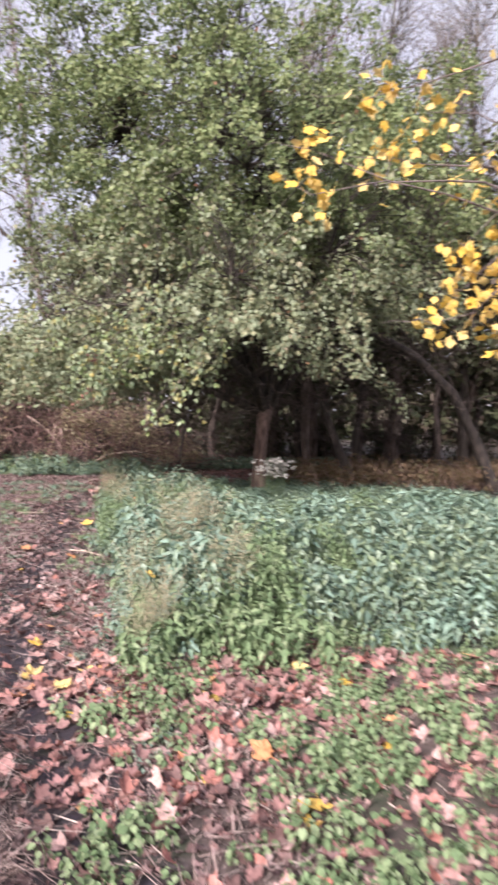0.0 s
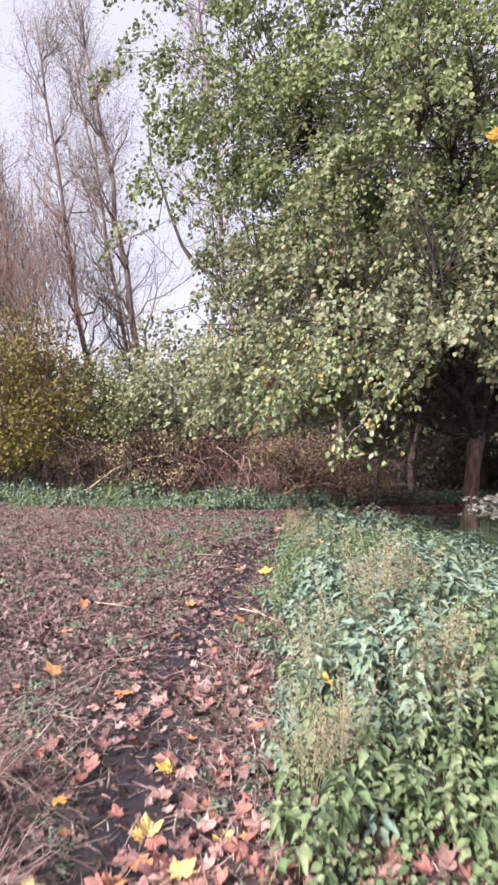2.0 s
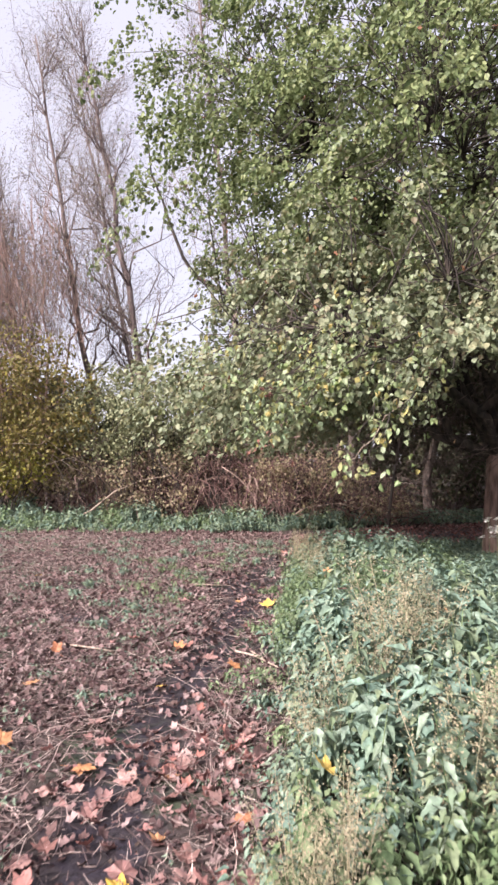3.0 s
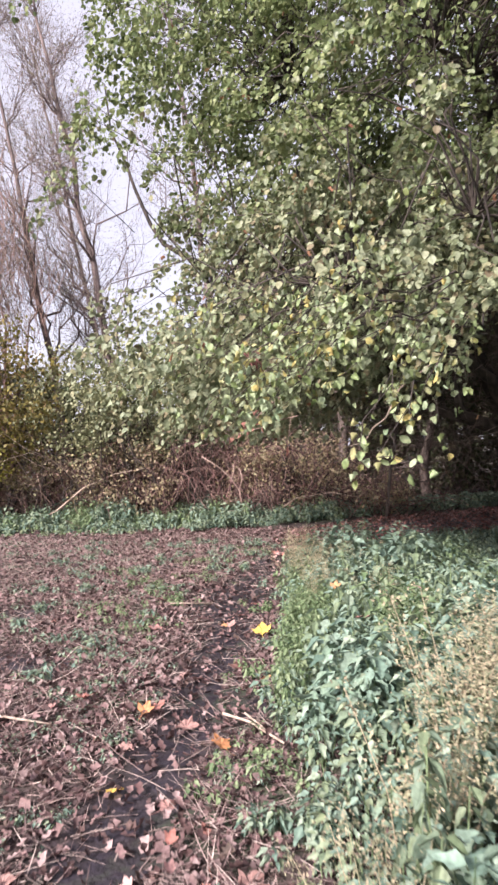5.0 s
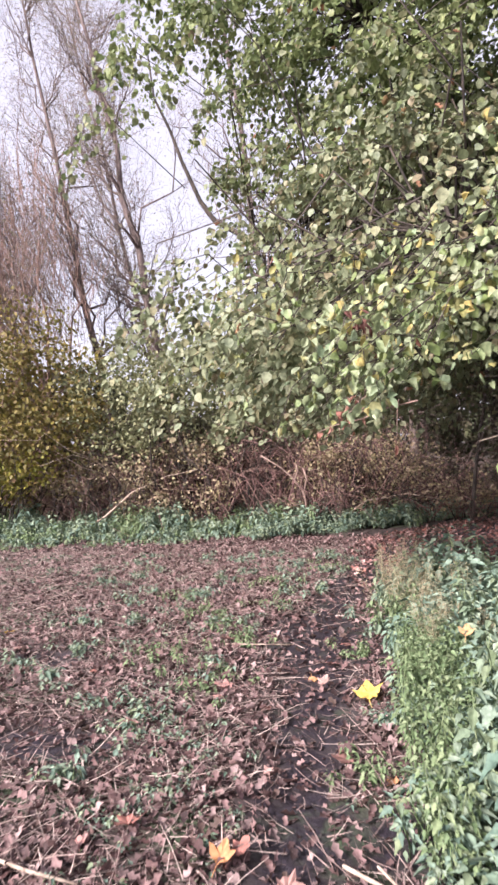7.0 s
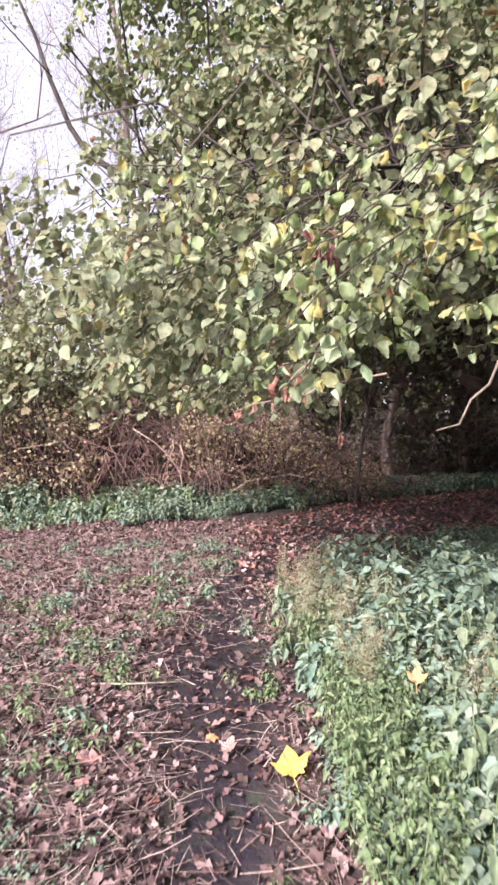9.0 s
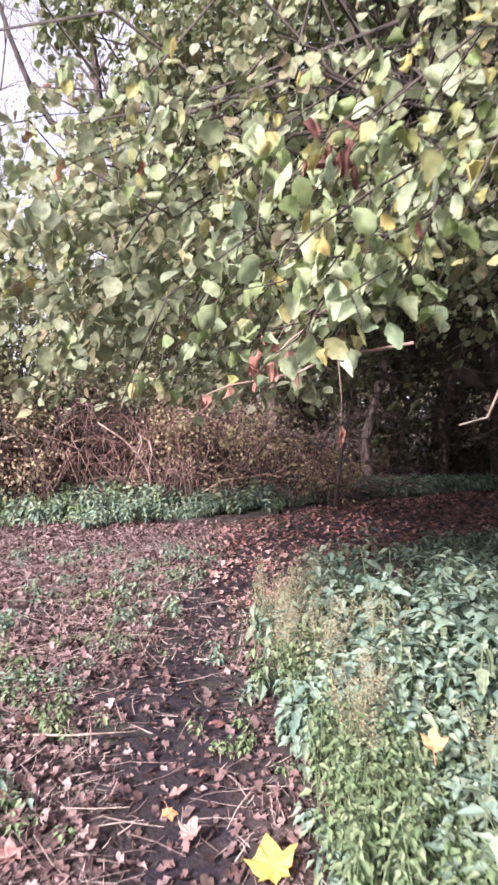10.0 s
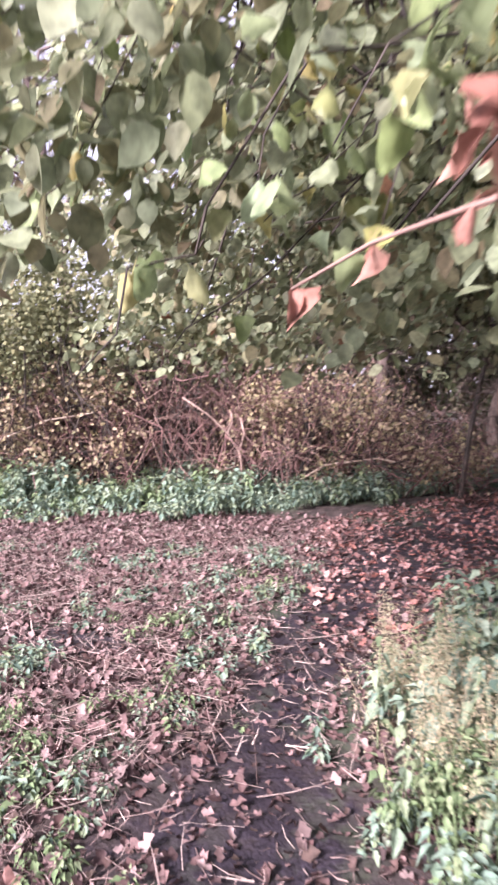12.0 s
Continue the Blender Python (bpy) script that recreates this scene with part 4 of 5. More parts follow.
stick("pale broken stalk lying across the path's edge", [(0.1, 6.95, 0.02), (0.25, 6.8, 0.035), (0.42, 6.56, 0.03)], 0.008, 0.006, TWIG_PALE)
stick("short pale broken stalk on the soil", [(0.22, 6.95, 0.02), (0.3, 6.78, 0.03), (0.37, 6.62, 0.025)], 0.006, 0.004, TWIG_PALE)
stick("thin pale stick lying in the leaf litter", [(-0.62, 9.45, 0.03), (-0.4, 9.4, 0.04), (-0.12, 9.42, 0.03)], 0.006, 0.004, TWIG_PALE)
stick("pale split stalk lying on the field", [(-1.3, 7.0, 0.03), (-1.0, 6.85, 0.05), (-0.8, 6.8, 0.04)], 0.008, 0.005, TWIG_PALE)

# ---- nettles and herbs ----
def nettle_shape(seed, tall=1.0):
    """Leaf places, turns and sizes of one upright nettle a unit high."""
    r = np.random.default_rng(seed)
    pos, yaw, pit, size = [], [], [], []
    for k in range(8):
        z = 0.3 + 0.7 * (k / 7) ** 0.8
        for s in range(2):
            a = k * 1.57 + s * math.pi + r.normal() * 0.3
            pos.append((0.02 * math.cos(a), 0.02 * math.sin(a), z))
            yaw.append(a - math.pi / 2)
            pit.append(-0.65 + 0.1 * k - 0.3 * r.uniform())
            size.append((0.2 + 0.1 * math.sin(math.pi * (k + 0.5) / 8)) * (0.55 if k == 7 else 1) * r.uniform(0.8, 1.2))
    return np.array(pos), np.array(yaw), np.array(pit), np.array(size)


BED = [(0.46, 3.75), (0.34, 4.7), (0.38, 5.6), (0.42, 7.0), (0.46, 8.2), (0.6, 9.0), (0.62, 9.7), (0.62, 10.7), (1.0, 11.2), (1.9, 11.0), (2.8, 11.3), (4.2, 11.0), (7.6, 10.6), (7.6, 3.2), (3.6, 3.3), (2.4, 3.6), (1.4, 4.0)]


def inside(x, y, poly):
    hit = np.zeros(np.shape(x), bool)
    for (x0, y0), (x1, y1) in zip(poly, poly[1:] + poly[:1]):
        cross = (y0 > y) != (y1 > y)
        hit ^= cross & (x < (x1 - x0) * (y - y0) / (y1 - y0 + 1e-12) + x0)
    return hit


def herb_patch(name, label, x, y, tall, material, fat=1.0, shape=LANCE):
    """One patch of leafy stems at the given places."""
    n = len(x)
    z = height_at(x, y)
    p, yw, pt, sz = nettle_shape(5)
    k = len(p)
    lean = rng.normal(size=(n, 2)) * 0.16
    turn_by = rng.uniform(0, 6.3, n)
    c, s = np.cos(turn_by)[:, None], np.sin(turn_by)[:, None]
    hx = p[None, :, 0] * c - p[None, :, 1] * s + lean[:, :1] * p[None, :, 2] * tall[:, None]
    hy = p[None, :, 0] * s + p[None, :, 1] * c + lean[:, 1:] * p[None, :, 2] * tall[:, None]
    pos = np.stack([x[:, None] + hx, y[:, None] + hy, z[:, None] + p[None, :, 2] * tall[:, None]], -1).reshape(-1, 3)
    m = n * k
    rot = turns((yw[None] + turn_by[:, None] + rng.normal(size=(n, k)) * 0.3).ravel(), (pt[None] + rng.normal(size=(n, k)) * 0.3).ravel(), rng.normal(0, 0.3, m))
    size = (sz[None] * (0.22 + 0.45 * tall[:, None]) * fat * rng.uniform(0.75, 1.25, (n, k))).ravel()
    patch = thing(name, label, "nettles" if "nettle" in name else "herbs", kind="stuff")
    part("leaves", strew("leaves", shape, pos, rot, size, material), patch, "", "stuff")
    base = np.stack([x, y, z - 0.02], -1)
    rise = turns(np.arctan2(-lean[:, 0], lean[:, 1]), np.pi / 2 - np.hypot(lean[:, 0], lean[:, 1]), np.zeros(n))
    part("stems", strew("stems", STALK, base, rise, np.stack([np.full(n, 0.0028), tall, np.full(n, 0.0028)], -1), FRESH), patch, "", "stuff")
    return patch


bx, by = rng.uniform(0.2, 7.6, 11000), rng.uniform(3.0, 11.4, 11000)
ok = inside(bx - 0.09 * np.sin(5.1 * by) - 0.06 * np.sin(11.3 * by + 1) + rng.normal(size=11000) * 0.05 * (1 + 8 * (bx > 5)), by + 0.12 * np.sin(4.3 * bx) + rng.normal(size=11000) * 0.07, BED)
bx, by = bx[ok], by[ok]
edge = np.clip((bx - 0.25) / 0.75, 0.35, 1) * np.clip((by - 3.3) / 1.0, 0.5, 1)
cx, cy = rng.uniform(0.2, 7.6, 420), rng.uniform(3.0, 11.4, 420)
lump = np.argmin((bx[:, None] - cx) ** 2 + (by[:, None] - cy) ** 2, axis=1)
rise, kind = rng.uniform(0.55, 1.3, 420), rng.uniform(size=420)
off = np.hypot(bx - cx[lump], by - cy[lump])
low = 1 - 0.5 * np.clip((bx - 1.6) / 1.5, 0, 1) * np.clip((by - 7.3) / 1.5, 0, 1)
tall = (0.5 + 0.1 * ripple(bx * 1.3, by * 1.3)) * edge * low * rise[lump] * np.clip(1.12 - 0.9 * off, 0.5, 1.1) * rng.uniform(0.7, 1.15, len(bx))
thin = rng.uniform(size=len(bx)) < 0.97
blue, broad = kind[lump] < 0.56, kind[lump] > 0.74
for w, mat, fat, lab in ((blue & thin, NETTLE, 0.64, "dense bed of grey-green nettles beside the path"), (~blue & ~broad & thin, FRESH, 0.44, "yellow-green herbs among the nettles"),
                         (broad & thin, BROAD, 0.82, "broad-leaved pale blue-green herbs among the nettles")):
    herb_patch("nettle_bed", lab, bx[w], by[w], tall[w], mat, fat)


fx, fy = rng.uniform(0.3, 1.5, 1300), rng.uniform(6.8, 10.0, 1300)
ok = inside(fx, fy, BED) & (fx < 0.5 + 0.55 * np.clip(1 - np.abs(fy - 8.6) / 1.8, 0.15, 1))
herb_patch("cleavers_patch", "low fresh-green herbs at the edge of the nettles", fx[ok], fy[ok], rng.uniform(0.14, 0.38, ok.sum()), FRESH, 0.36)
fx, fy = rng.uniform(0.35, 1.6, 120), rng.uniform(3.5, 4.5, 120)
herb_patch("balsam_patch", "bright green leaning herbs at the front of the nettles", fx, fy, rng.uniform(0.12, 0.32, 120), FRESH, 0.75)

fy = rng.uniform(4.2, 10.6, 260)
fx = 0.5 + rng.uniform(0.0, 1.4, 260) + 0.08 * np.sin(5 * fy)


def nettle_plant(seed):
    """One tall pale nettle with its leaves in pairs up the stem."""
    r = np.random.default_rng(seed)
    t = thing("nettle_plant", "tall pale green nettle at the edge of the bed", "nettle", "tall nettles beside the path")
    g = Geo()
    lean = r.normal(size=2) * 0.06
    g.tube([(0, 0, -0.03), (lean[0] * 0.5, lean[1] * 0.4, 0.3), (lean[0], lean[1], 0.6)], (0.005, 0.004, 0.0025), 5)
    part("stem", g.mesh("stem", FRESH), t, "thin green stem")
    for k in range(6):
        z = 0.16 + 0.088 * k
        for side in range(2):
            a = k * 1.57 + side * math.pi + r.normal() * 0.3
            ob = new("leaf", NETTLE_LEAF[int(r.integers(2))])
            ob.parent = t
            ob.location = (lean[0] * z / 0.6 + 0.01 * math.cos(a), lean[1] * z / 0.6 + 0.01 * math.sin(a), z)
            ob.rotation_euler = (-0.5 - 0.4 * r.uniform() + 0.3 * (k == 5), r.normal() * 0.2, a - math.pi / 2)
            size = (0.135 - 0.011 * k) * r.uniform(0.8, 1.15)
            ob.scale = (size, size, size)
    return t


NETTLE_LEAF = [small_mesh("leaf", leaf_outline((0.2, 0.29, 0.27, 0.22, 0.16, 0.08), 0.3, d, 0.13), PALE) for d in (0.15, 0.3)]
nettles = [nettle_plant(k) for k in (31, 32, 33, 34)]
for i in range(84):
    x, y = float(fx[i]), float(fy[i])
    k = float(rng.uniform(0.65, 1.1) * np.clip((x - 0.1) / 0.7, 0.55, 1))
    m = pose(x, y, float(height_at(x, y)), 0, 0, 83 * i) @ Matrix.Scale(k, 4)
    if i < 4:
        nettles[i].matrix_basis = m
    else:
        copy_thing(nettles[i % 4], m).scale = (k, k, k)
kx, ky = rng.uniform(-2.6, 0.6, 46), 13.4 - 6.4 * rng.uniform(size=46) ** 1.4
px = np.repeat(kx, 8) + rng.normal(size=368) * 0.08
py = np.repeat(ky, 8) + rng.normal(size=368) * 0.08
ok = trail_at(px, py) < 0.8
herb_patch("path_rosettes", "small green rosettes beside the trodden path", px[ok], py[ok], rng.uniform(0.03, 0.1, ok.sum()), NETTLE, 0.6)
fx = np.repeat(np.array((-0.75, -0.55, -0.92, -0.3, 0.36, 0.27, 0.32, 0.3, -0.6, -1.1, -0.45, 0.2, -1.3)), 14) + rng.normal(size=182) * 0.13
fy = np.repeat(np.array((10.0, 9.6, 10.4, 10.7, 9.35, 6.2, 6.5, 7.6, 8.7, 9.2, 11.6, 12.4, 11.0)), 14) + rng.normal(size=182) * 0.14
herb_patch("edge_rosettes", "low green rosettes at the edge of the path", fx, fy, rng.uniform(0.03, 0.1, 182), FRESH, 0.48)
# the strip of nettles before the thicket, and low growth beyond the path
for name, label, mat, n, fat in (("nettle_strip", "uneven strip of green nettles along the thicket", NETTLE, 1500, 0.95), ("herb_strip", "yellow-green herbs among the strip of nettles", FRESH, 800, 0.8)):
    sx = rng.uniform(-9, 1.9, n)
    sy = 14.3 + 2.2 * rng.uniform(size=n) ** 0.6 + 0.5 * np.clip(sx + 2, 0, 2.6) + 0.35 * ripple(sx * 1.5, sx * 0.7)
    lumps = np.clip(0.75 + 0.9 * ripple(sx * 2.1 + (1 if mat is FRESH else 0), sy * 1.4), 0.25, 1.5)
    herb_patch(name, label, sx, sy, np.clip((sy - 14.2) * 0.22, 0.06, 0.36) * lumps * rng.uniform(0.5, 1.3, n), mat, fat)
sx = rng.uniform(-0.8, 3.6, 420)
sy = 14.85 + 0.6 * (sx + 0.2) + 1.0 * rng.uniform(size=420)
herb_patch("nettle_fringe", "low nettles where the thicket meets the bend of the path", sx, sy, rng.uniform(0.1, 0.34, 420) * np.clip(0.8 + 0.8 * ripple(sx * 2.3, sy), 0.35, 1.3), NETTLE, 0.85)
sx = rng.uniform(1.2, 8.5, 900)
sy = 16.4 + (sx - 1.2) * 0.33 + rng.uniform(0, 1.0, 900)
herb_patch("nettle_verge", "low dark green nettles on the far side of the path", sx, sy, rng.uniform(0.12, 0.34, 900), NETTLE, 0.95)
sx, sy = rng.uniform(2.4, 8, 900), rng.uniform(11.3, 13.6, 900)
ok = trail_at(sx, sy) < 0.1
herb_patch("grassy_verge", "low grassy verge inside the bend of the path", sx[ok], sy[ok], rng.uniform(0.08, 0.22, ok.sum()), NETTLE, 0.8)
# seedlings scattered over the field
kx, ky = rng.uniform(-6, 0.7, 330), 13.6 - 11 * rng.uniform(size=330)
px = np.repeat(kx, 9) + rng.normal(size=2970) * 0.1
py = np.repeat(ky, 9) + rng.normal(size=2970) * 0.1
ok = trail_at(px, py) < 0.35 + 0.2 * rng.uniform(size=len(px))
herb_patch("field_seedlings", "scattered low green seedlings in the litter", px[ok], py[ok], rng.uniform(0.01, 0.05, ok.sum()), NETTLE, 0.4)
kx, ky = rng.uniform(0.2, 4.2, 72), rng.uniform(1.2, 4.1, 72)
px = np.repeat(kx, 11) + rng.normal(size=792) * 0.13
py = np.repeat(ky, 11) + rng.normal(size=792) * 0.13
herb_patch("ground_ivy", "low ground ivy between the fallen maple leaves", px, py, rng.uniform(0.03, 0.14, 792), FRESH, 0.45, ROUND)


def plume(seed):
    r = np.random.default_rng(seed)
    g = Geo()
    t = thing("dry_grass_plume", "dry tan grass plume standing in the nettles", "grass", "dry plumes in the nettles")
    tops = []
    for _ in range(12):
        e = np.array((0.1 + r.normal() * 0.16, r.normal() * 0.15, r.uniform(0.42, 0.8)))
        tops.append(e)
        q = np.array([(e[0] * 0.3, e[1] * 0.3, -0.03), (e[0] * 0.5, e[1] * 0.5, e[2] * 0.5), (e[0], e[1], e[2])])
        g.tube(q, (0.003, 0.0025, 0.0015), 3)
    part("stalks", g.mesh("stalks", PLUME), t, "", "stuff")
    n = 2200
    c = r.uniform(0.45, 1.03, n)
    k = r.integers(0, len(tops), n)
    a = r.uniform(0, 6.3, n)
    pos = np.array(tops)[k] * c[:, None] + r.normal(size=(n, 3)) * 0.028 * (1.4 - c)[:, None] * 2
    part("seed_heads", strew("seed_heads", LANCE, pos, turns(a, r.normal(0.7, 0.4, n), r.normal(0, 0.6, n)), r.uniform(0.008, 0.019, n), PLUME), t, "", "stuff")
    return t


plumes = [plume(k) for k in range(3)]
for i, (x, y, k) in enumerate([(0.85, 5.5, 1.0), (1.15, 5.9, 1.1), (1.4, 6.1, 1.1), (0.62, 5.0, 0.75), (0.66, 9.9, 0.72), (0.85, 9.75, 0.75), (0.75, 10.2, 0.8), (0.95, 10.2, 0.8),
                               (1.25, 9.8, 0.75), (0.7, 10.5, 0.75), (1.35, 6.4, 0.9), (1.3, 8.6, 0.7),
                               (0.47, 3.95, 0.62), (0.62, 4.08, 0.68), (1.2, 4.7, 0.95), (1.05, 4.35, 0.85), (0.8, 8.95, 0.65), (0.97, 9.15, 0.62)]):
    m = pose(x, y, float(height_at(x, y)), 0, 0, 70 * i) @ Matrix.Scale(k, 4)
    if i < 3:
        plumes[i].matrix_basis = m
    else:
        copy_thing(plumes[i % 3], m).scale = (k, k, k)


def flowers():
    t = thing("white_flowers", "clump of small white flowers in front of the trunk", "flowers")
    n = 110
    p = np.array((3.45, 10.4, 0)) + rng.normal(size=(n, 3)) * (0.15, 0.1, 0)
    p[:, 2] = rng.uniform(0.5, 0.78, n)
    g = Geo()
    for q in p[::2]:
        g.tube([(q[0] * 0.9 + 0.345, q[1], -0.02), (q[0], q[1], q[2])], (0.003, 0.002), 3)
    part("stems", g.mesh("stems", FRESH), t, "", "stuff")
    pos = np.repeat(p, 7, axis=0)
    a = np.tile(np.arange(7) * 0.9, n)
    part("petals", strew("petals", ROUND, pos, turns(a, np.full(7 * n, 0.3) + rng.normal(size=7 * n) * 0.4, np.zeros(7 * n)), rng.uniform(0.035, 0.06, 7 * n), PETAL), t, "small white petals", "stuff")


flowers()

# ---- litter, stalks and fallen leaves ----
def on_ground(x, y, up=0.006):
    return np.stack([x, y, height_at(x, y) + up], -1)


def litter(name, label, x, y, size, material, shape=CURL, category="leaf litter", tilt=0.3):
    n = len(x)
    me = strew(name, shape, on_ground(x, y, 0.008), turns(rng.uniform(0, 6.3, n), rng.normal(0, tilt, n), rng.normal(0, tilt * 1.2, n)), rng.uniform(size[0], size[1], n), material)
    return tagged(new(name, me), label, category, kind="stuff")


N_L = 60000
lx, ly = rng.uniform(-6.5, 1.0, N_L), rng.uniform(1.2, 15.2, N_L)
lx = np.where(rng.uniform(size=N_L) < 0.16, -4.5 - rng.exponential(3.0, N_L), lx)
ly = np.where(rng.uniform(size=N_L) < 0.08, 2.5 - rng.exponential(2.0, N_L), ly)
ok = rng.uniform(size=N_L) > 0.62 * trail_at(lx, ly) + 0.3 * (ripple(lx * 1.7, ly * 1.7) > 0.25)
litter("leaf_litter", "small pinkish-brown fallen leaves over the field and path", lx[ok], ly[ok], (0.02, 0.062), LITTER, tilt=0.4)
lx, ly = rng.normal(-0.7, 1.3, 24000), 5.5 + 9.5 * rng.uniform(size=24000)
ok = (rng.uniform(size=24000) > 0.7 * trail_at(lx, ly)) & ~inside(lx, ly, BED)
litter("trail_litter", "small curled pinkish-brown leaves thick beside the path", lx[ok], ly[ok], (0.02, 0.07), LITTER, tilt=0.45)
lx, ly = rng.uniform(0.5, 10, 30000), rng.uniform(11.3, 18.5, 30000)
ok = (trail_at(lx, ly) > 0.01) & (rng.uniform(size=30000) > 0.5 * trail_at(lx, ly))
litter("path_litter", "brown leaves strewn over the bend of the path", lx[ok], ly[ok], (0.03, 0.08), MAPLE_MIX)
lx, ly = rng.uniform(1, 16, 5000), rng.uniform(17, 27, 5000)
litter("wood_litter", "brown leaf litter on the woodland floor", lx, ly, (0.06, 0.12), LITTER)

n = 30000
x, y = rng.uniform(-6.5, 0.45, n), rng.uniform(1.6, 14.0, n)
ok = rng.uniform(size=n) > 0.8 * trail_at(x, y)
x, y = x[ok], y[ok]
n = len(x)
me = strew("dry_stalks", STALK, on_ground(x, y, 0.008), turns(rng.uniform(0, 6.3, n), np.abs(rng.normal(0, 0.22, n)), rng.uniform(0, 6, n)),
           np.stack([rng.uniform(0.0008, 0.0024, n), 0.05 + 0.27 * rng.uniform(size=n) ** 2.4, rng.uniform(0.0008, 0.0024, n)], -1), STRAW)
tagged(new("dry_stalks", me), "flattened dry stalks and straw over the field", "straw", kind="stuff")


n = 66000
x, y = np.where(rng.uniform(size=n) < 0.6, rng.uniform(-6.5, 0.9, n), rng.normal(-1.0, 1.6, n)), 1.4 + 13.2 * rng.uniform(size=n) ** 1.1
ok = rng.uniform(size=n) > 0.75 * trail_at(x, y) + 0.25 * (ripple(x * 1.3 + 2, y * 1.3) > 0.3)
x, y = x[ok], y[ok]
n = len(x)
me = strew("thatch", BLADE, on_ground(x, y, 0.004), turns(rng.uniform(0, 6.3, n), np.abs(rng.normal(0.12, 0.25, n)), rng.normal(0, 0.6, n)),
           np.stack([rng.uniform(0.1, 0.3, n), 0.03 + 0.13 * rng.uniform(size=n) ** 1.6, rng.uniform(0.02, 0.12, n)], -1), STRAW)
tagged(new("thatch", me), "dead grass and broken stems matted over the field", "thatch", kind="stuff")


def straw_tuft(seed):
    r = np.random.default_rng(seed)
    t = thing("dead_grass_tuft", "tangled tuft of pale pinkish dead grass", "grass", "dead grass tufts")
    g = Geo()
    for _ in range(190):
        a, L = r.uniform(0, 6.3), r.uniform(0.12, 0.42)
        e = np.array((L * math.cos(a), L * math.sin(a), r.uniform(0.0, 0.22)))
        b = np.array((r.normal() * 0.05, r.normal() * 0.05, -0.01))
        q = np.array([b, b + (e - b) * 0.35 + (0, 0, r.uniform(0.05, 0.14)), b + (e - b) * 0.7 + (0, 0, r.uniform(0.04, 0.13)), e + b])
        g.tube(q, (0.0019, 0.0018, 0.0014, 0.0008), 3)
    part("blades", g.mesh("blades", STRAW_PALE), t, "", "stuff")
    return t


tufts = [straw_tuft(k) for k in (11, 12)]
for i, (x, y, k) in enumerate([(-0.75, 2.9, 1.0), (-1.0, 3.6, 1.1), (-0.62, 3.3, 0.8), (-1.2, 2.6, 1.0), (-0.6, 2.2, 0.9), (-0.45, 2.45, 1.0), (-0.35, 1.9, 1.0), (-0.7, 2.55, 1.1), (-0.9, 3.15, 1.1), (-0.95, 2.1, 1.0), (-0.55, 2.85, 0.9), (-1.25, 3.3, 1.1), (-0.85, 3.9, 0.9)]):
    m = pose(x, y, float(height_at(x, y)), 0, 0, 67 * i)
    (copy_thing(tufts[i % 2], m) if i > 1 else tufts[i]).matrix_basis = m
KINDS = [("pinkish-brown fallen maple leaf on dark soil", MAPLE_PINK), ("orange fallen maple leaf on the litter", MAPLE_ORANGE), ("bright yellow fallen maple leaf on the ground", MAPLE_YELLOW)]
MAPLES = [[small_mesh("fallen_leaf", maple_shape(c, 7 * j + s), mat) for s, c in enumerate((0.25, 0.7, -0.4))] for j, (_, mat) in enumerate(KINDS)]


def fallen(x, y, kind, size, turn_to, tilt=0.0, up=0.02):
    ob = new("fallen_leaf", MAPLES[kind][int(rng.integers(3))])
    ob.location = (x, y, float(height_at(x, y)) + up)
    ob.rotation_euler = (rng.normal() * 0.18 + tilt, rng.normal() * 0.18, turn_to)
    ob.scale = (size, size, size)
    return tagged(ob, KINDS[kind][0], "leaf", "fallen maple leaves")


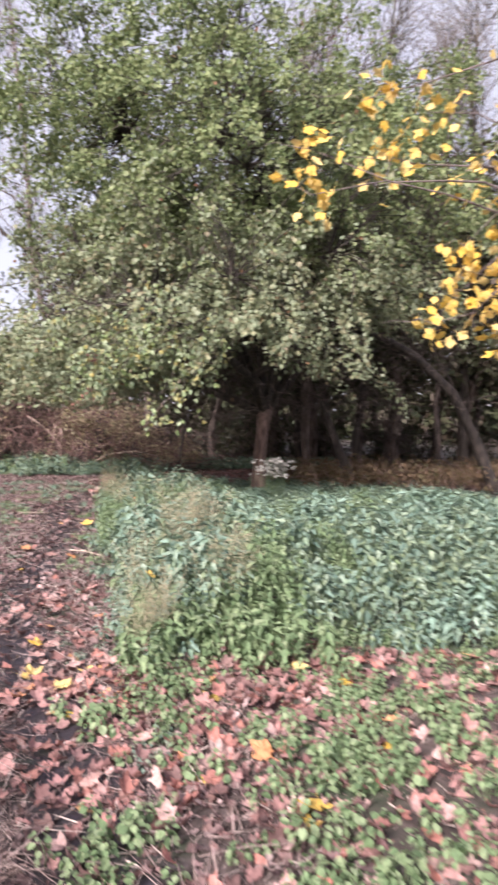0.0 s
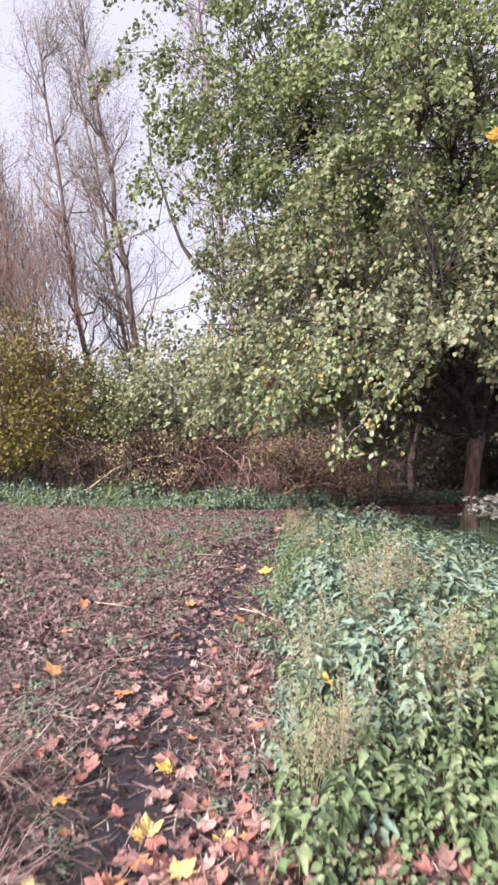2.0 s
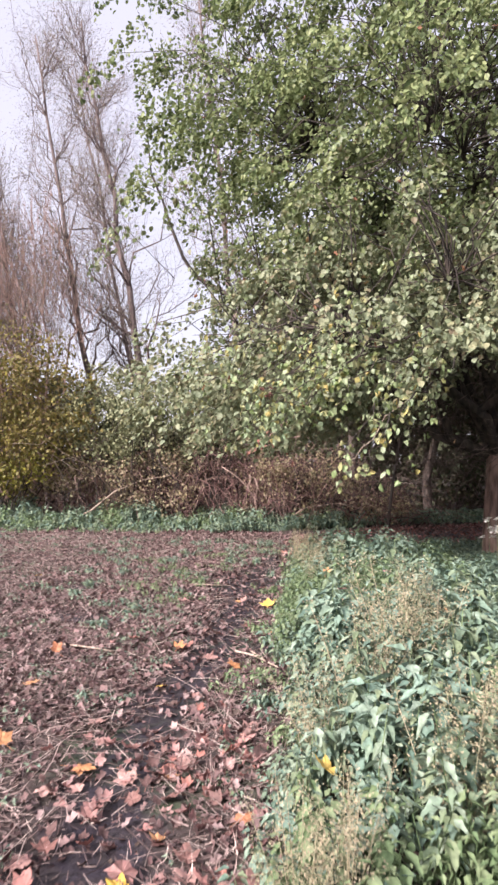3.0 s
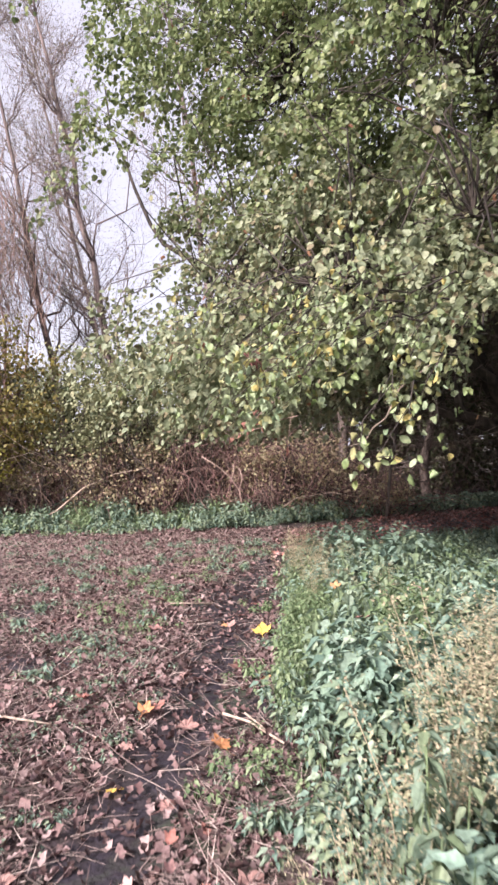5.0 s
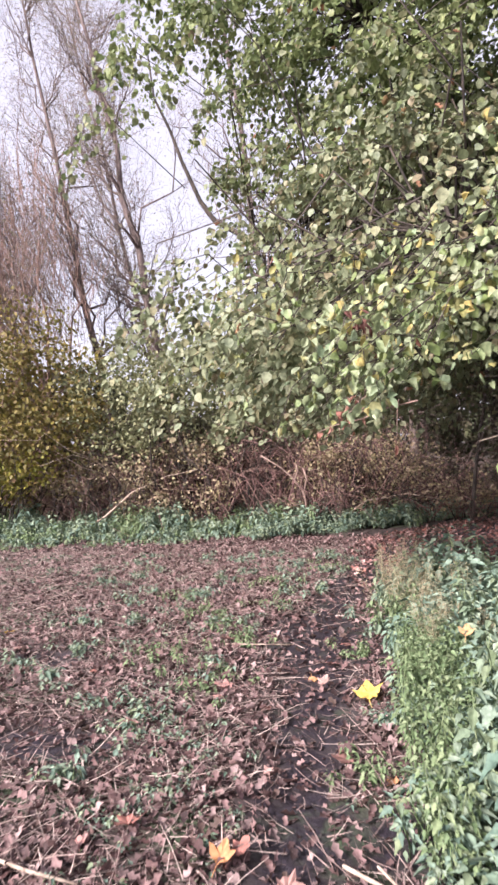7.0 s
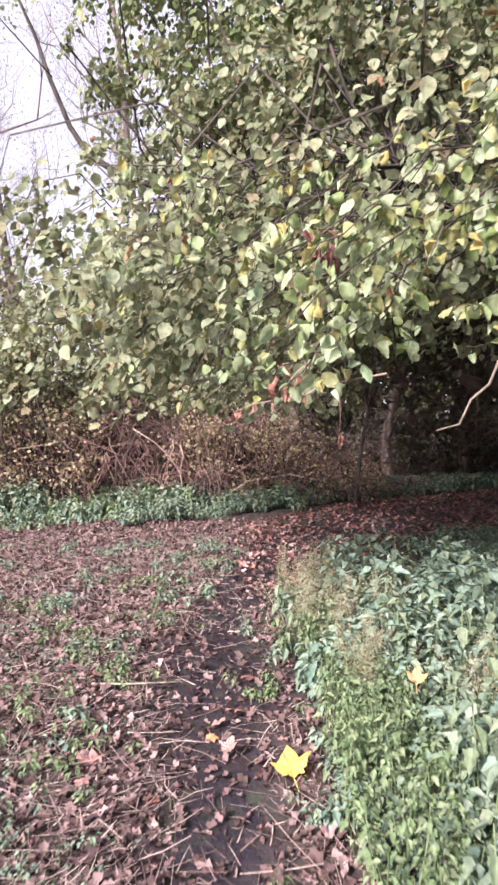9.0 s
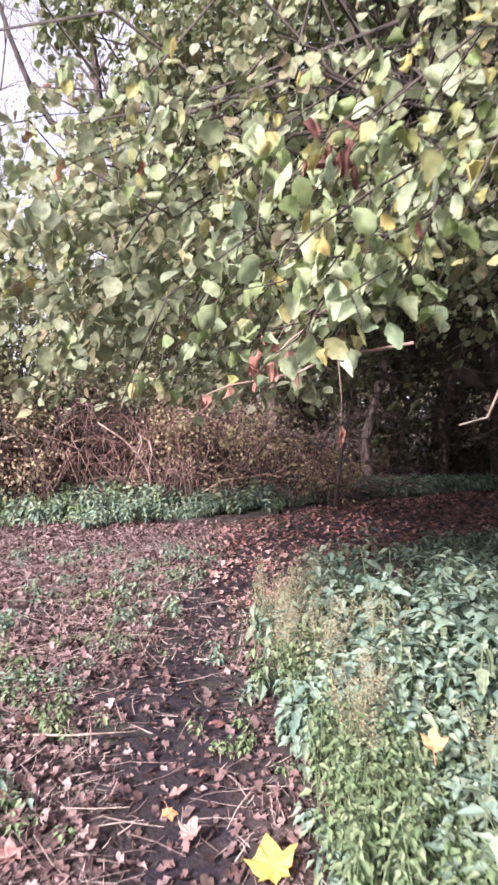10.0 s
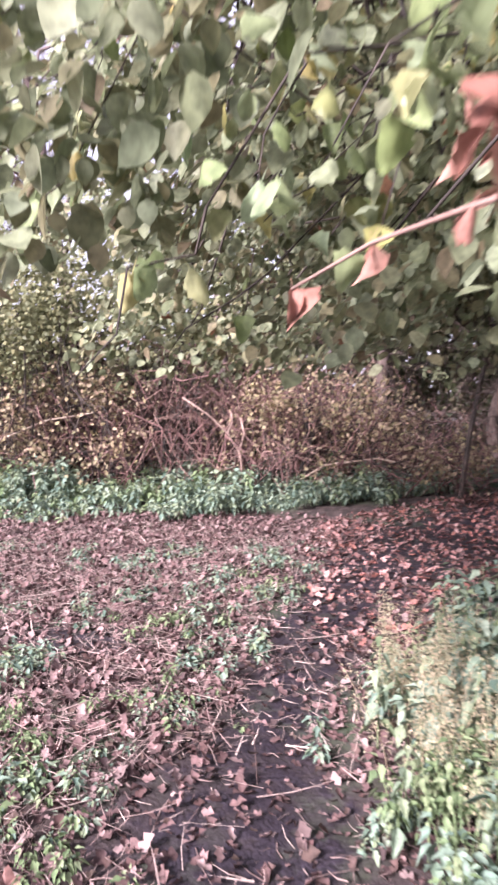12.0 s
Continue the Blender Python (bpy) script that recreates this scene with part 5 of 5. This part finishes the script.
for x, y, kind, size in ((0.33, 8.36, 2, 0.22), (-0.03, 3.5, 2, 0.15), (-0.13, 4.24, 0, 0.16), (-0.92, 5.18, 1, 0.16), (1.3, 3.42, 2, 0.14), (1.51, 3.18, 2, 0.13), (0.86, 2.53, 1, 0.14),
                         (-0.35, 6.92, 1, 0.13), (-0.3, 6.98, 0, 0.12), (-1.16, 6.68, 1, 0.12), (0.06, 8.63, 0, 0.12), (0.15, 6.5, 1, 0.15), (-0.7, 3.2, 2, 0.14), (-0.44, 3.3, 2, 0.13)):
    fallen(x, y, kind, size, float(rng.uniform(-0.9, 0.9)), 0.32, 0.035)
for i in range(250):
    if i < 120:
        x, y = rng.gamma(1.9, 0.8), 3.9 - rng.gamma(1.7, 0.7)
    elif i < 215:
        x, y = rng.normal(-0.1, 0.45), rng.uniform(2.4, 5.8)
    else:
        x, y = rng.normal(-0.4, 1.0), rng.uniform(5.5, 10)
    if inside(np.array(x), np.array(y), BED):
        y -= 1.2
    u = rng.uniform()
    fallen(float(x), float(y), 0 if u < 0.8 else 1 if u < 0.93 else 2, float(rng.uniform(0.09, 0.16)), float(rng.uniform(0, 6.3)))
mx, my = np.concatenate([rng.gamma(1.7, 1.35, 2700) - 0.1, rng.normal(-0.15, 0.5, 260), rng.normal(0.2, 0.2, 120)]), np.concatenate([4.0 - rng.gamma(1.6, 0.95, 2700), rng.uniform(2.2, 5.6, 260), rng.normal(5.0, 0.35, 120)])
ok = ~inside(mx, my, BED)
litter("maple_litter", "pinkish-brown maple leaves thick on the ground", mx[ok], my[ok], (0.06, 0.12), MAPLE_MIX, maple_shape(0.9, 77), tilt=0.38)
# leaves caught on the nettles
for x, y, z, kind in ((1.55, 6.2, 0.5, 1), (1.0, 7.4, 0.42, 0), (0.62, 4.35, 0.34, 2), (1.9, 6.0, 0.5, 2), (0.9, 8.5, 0.34, 1), (1.4, 7.9, 0.48, 0)):
    ob = fallen(x, y, kind, 0.12, float(rng.uniform(0, 6.3)), 0.3, z)
    ob["label"] = "fallen maple leaf caught on the nettles"


def far_woods():
    n = 26000
    a = rng.uniform(0, 2 * np.pi, n)
    r = rng.uniform(44, 52, n)
    top = 8 + 2.5 * np.sin(7 * a) + 1.5 * np.sin(17 * a + 1)
    pos = np.stack([r * np.sin(a), 10 + r * np.cos(a), top * rng.uniform(0, 1, n)], -1)
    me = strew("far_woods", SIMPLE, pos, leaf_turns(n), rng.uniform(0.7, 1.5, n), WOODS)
    tagged(new("far_woods", me), "distant dark belt of woodland round the field", "woods", kind="stuff")


far_woods()
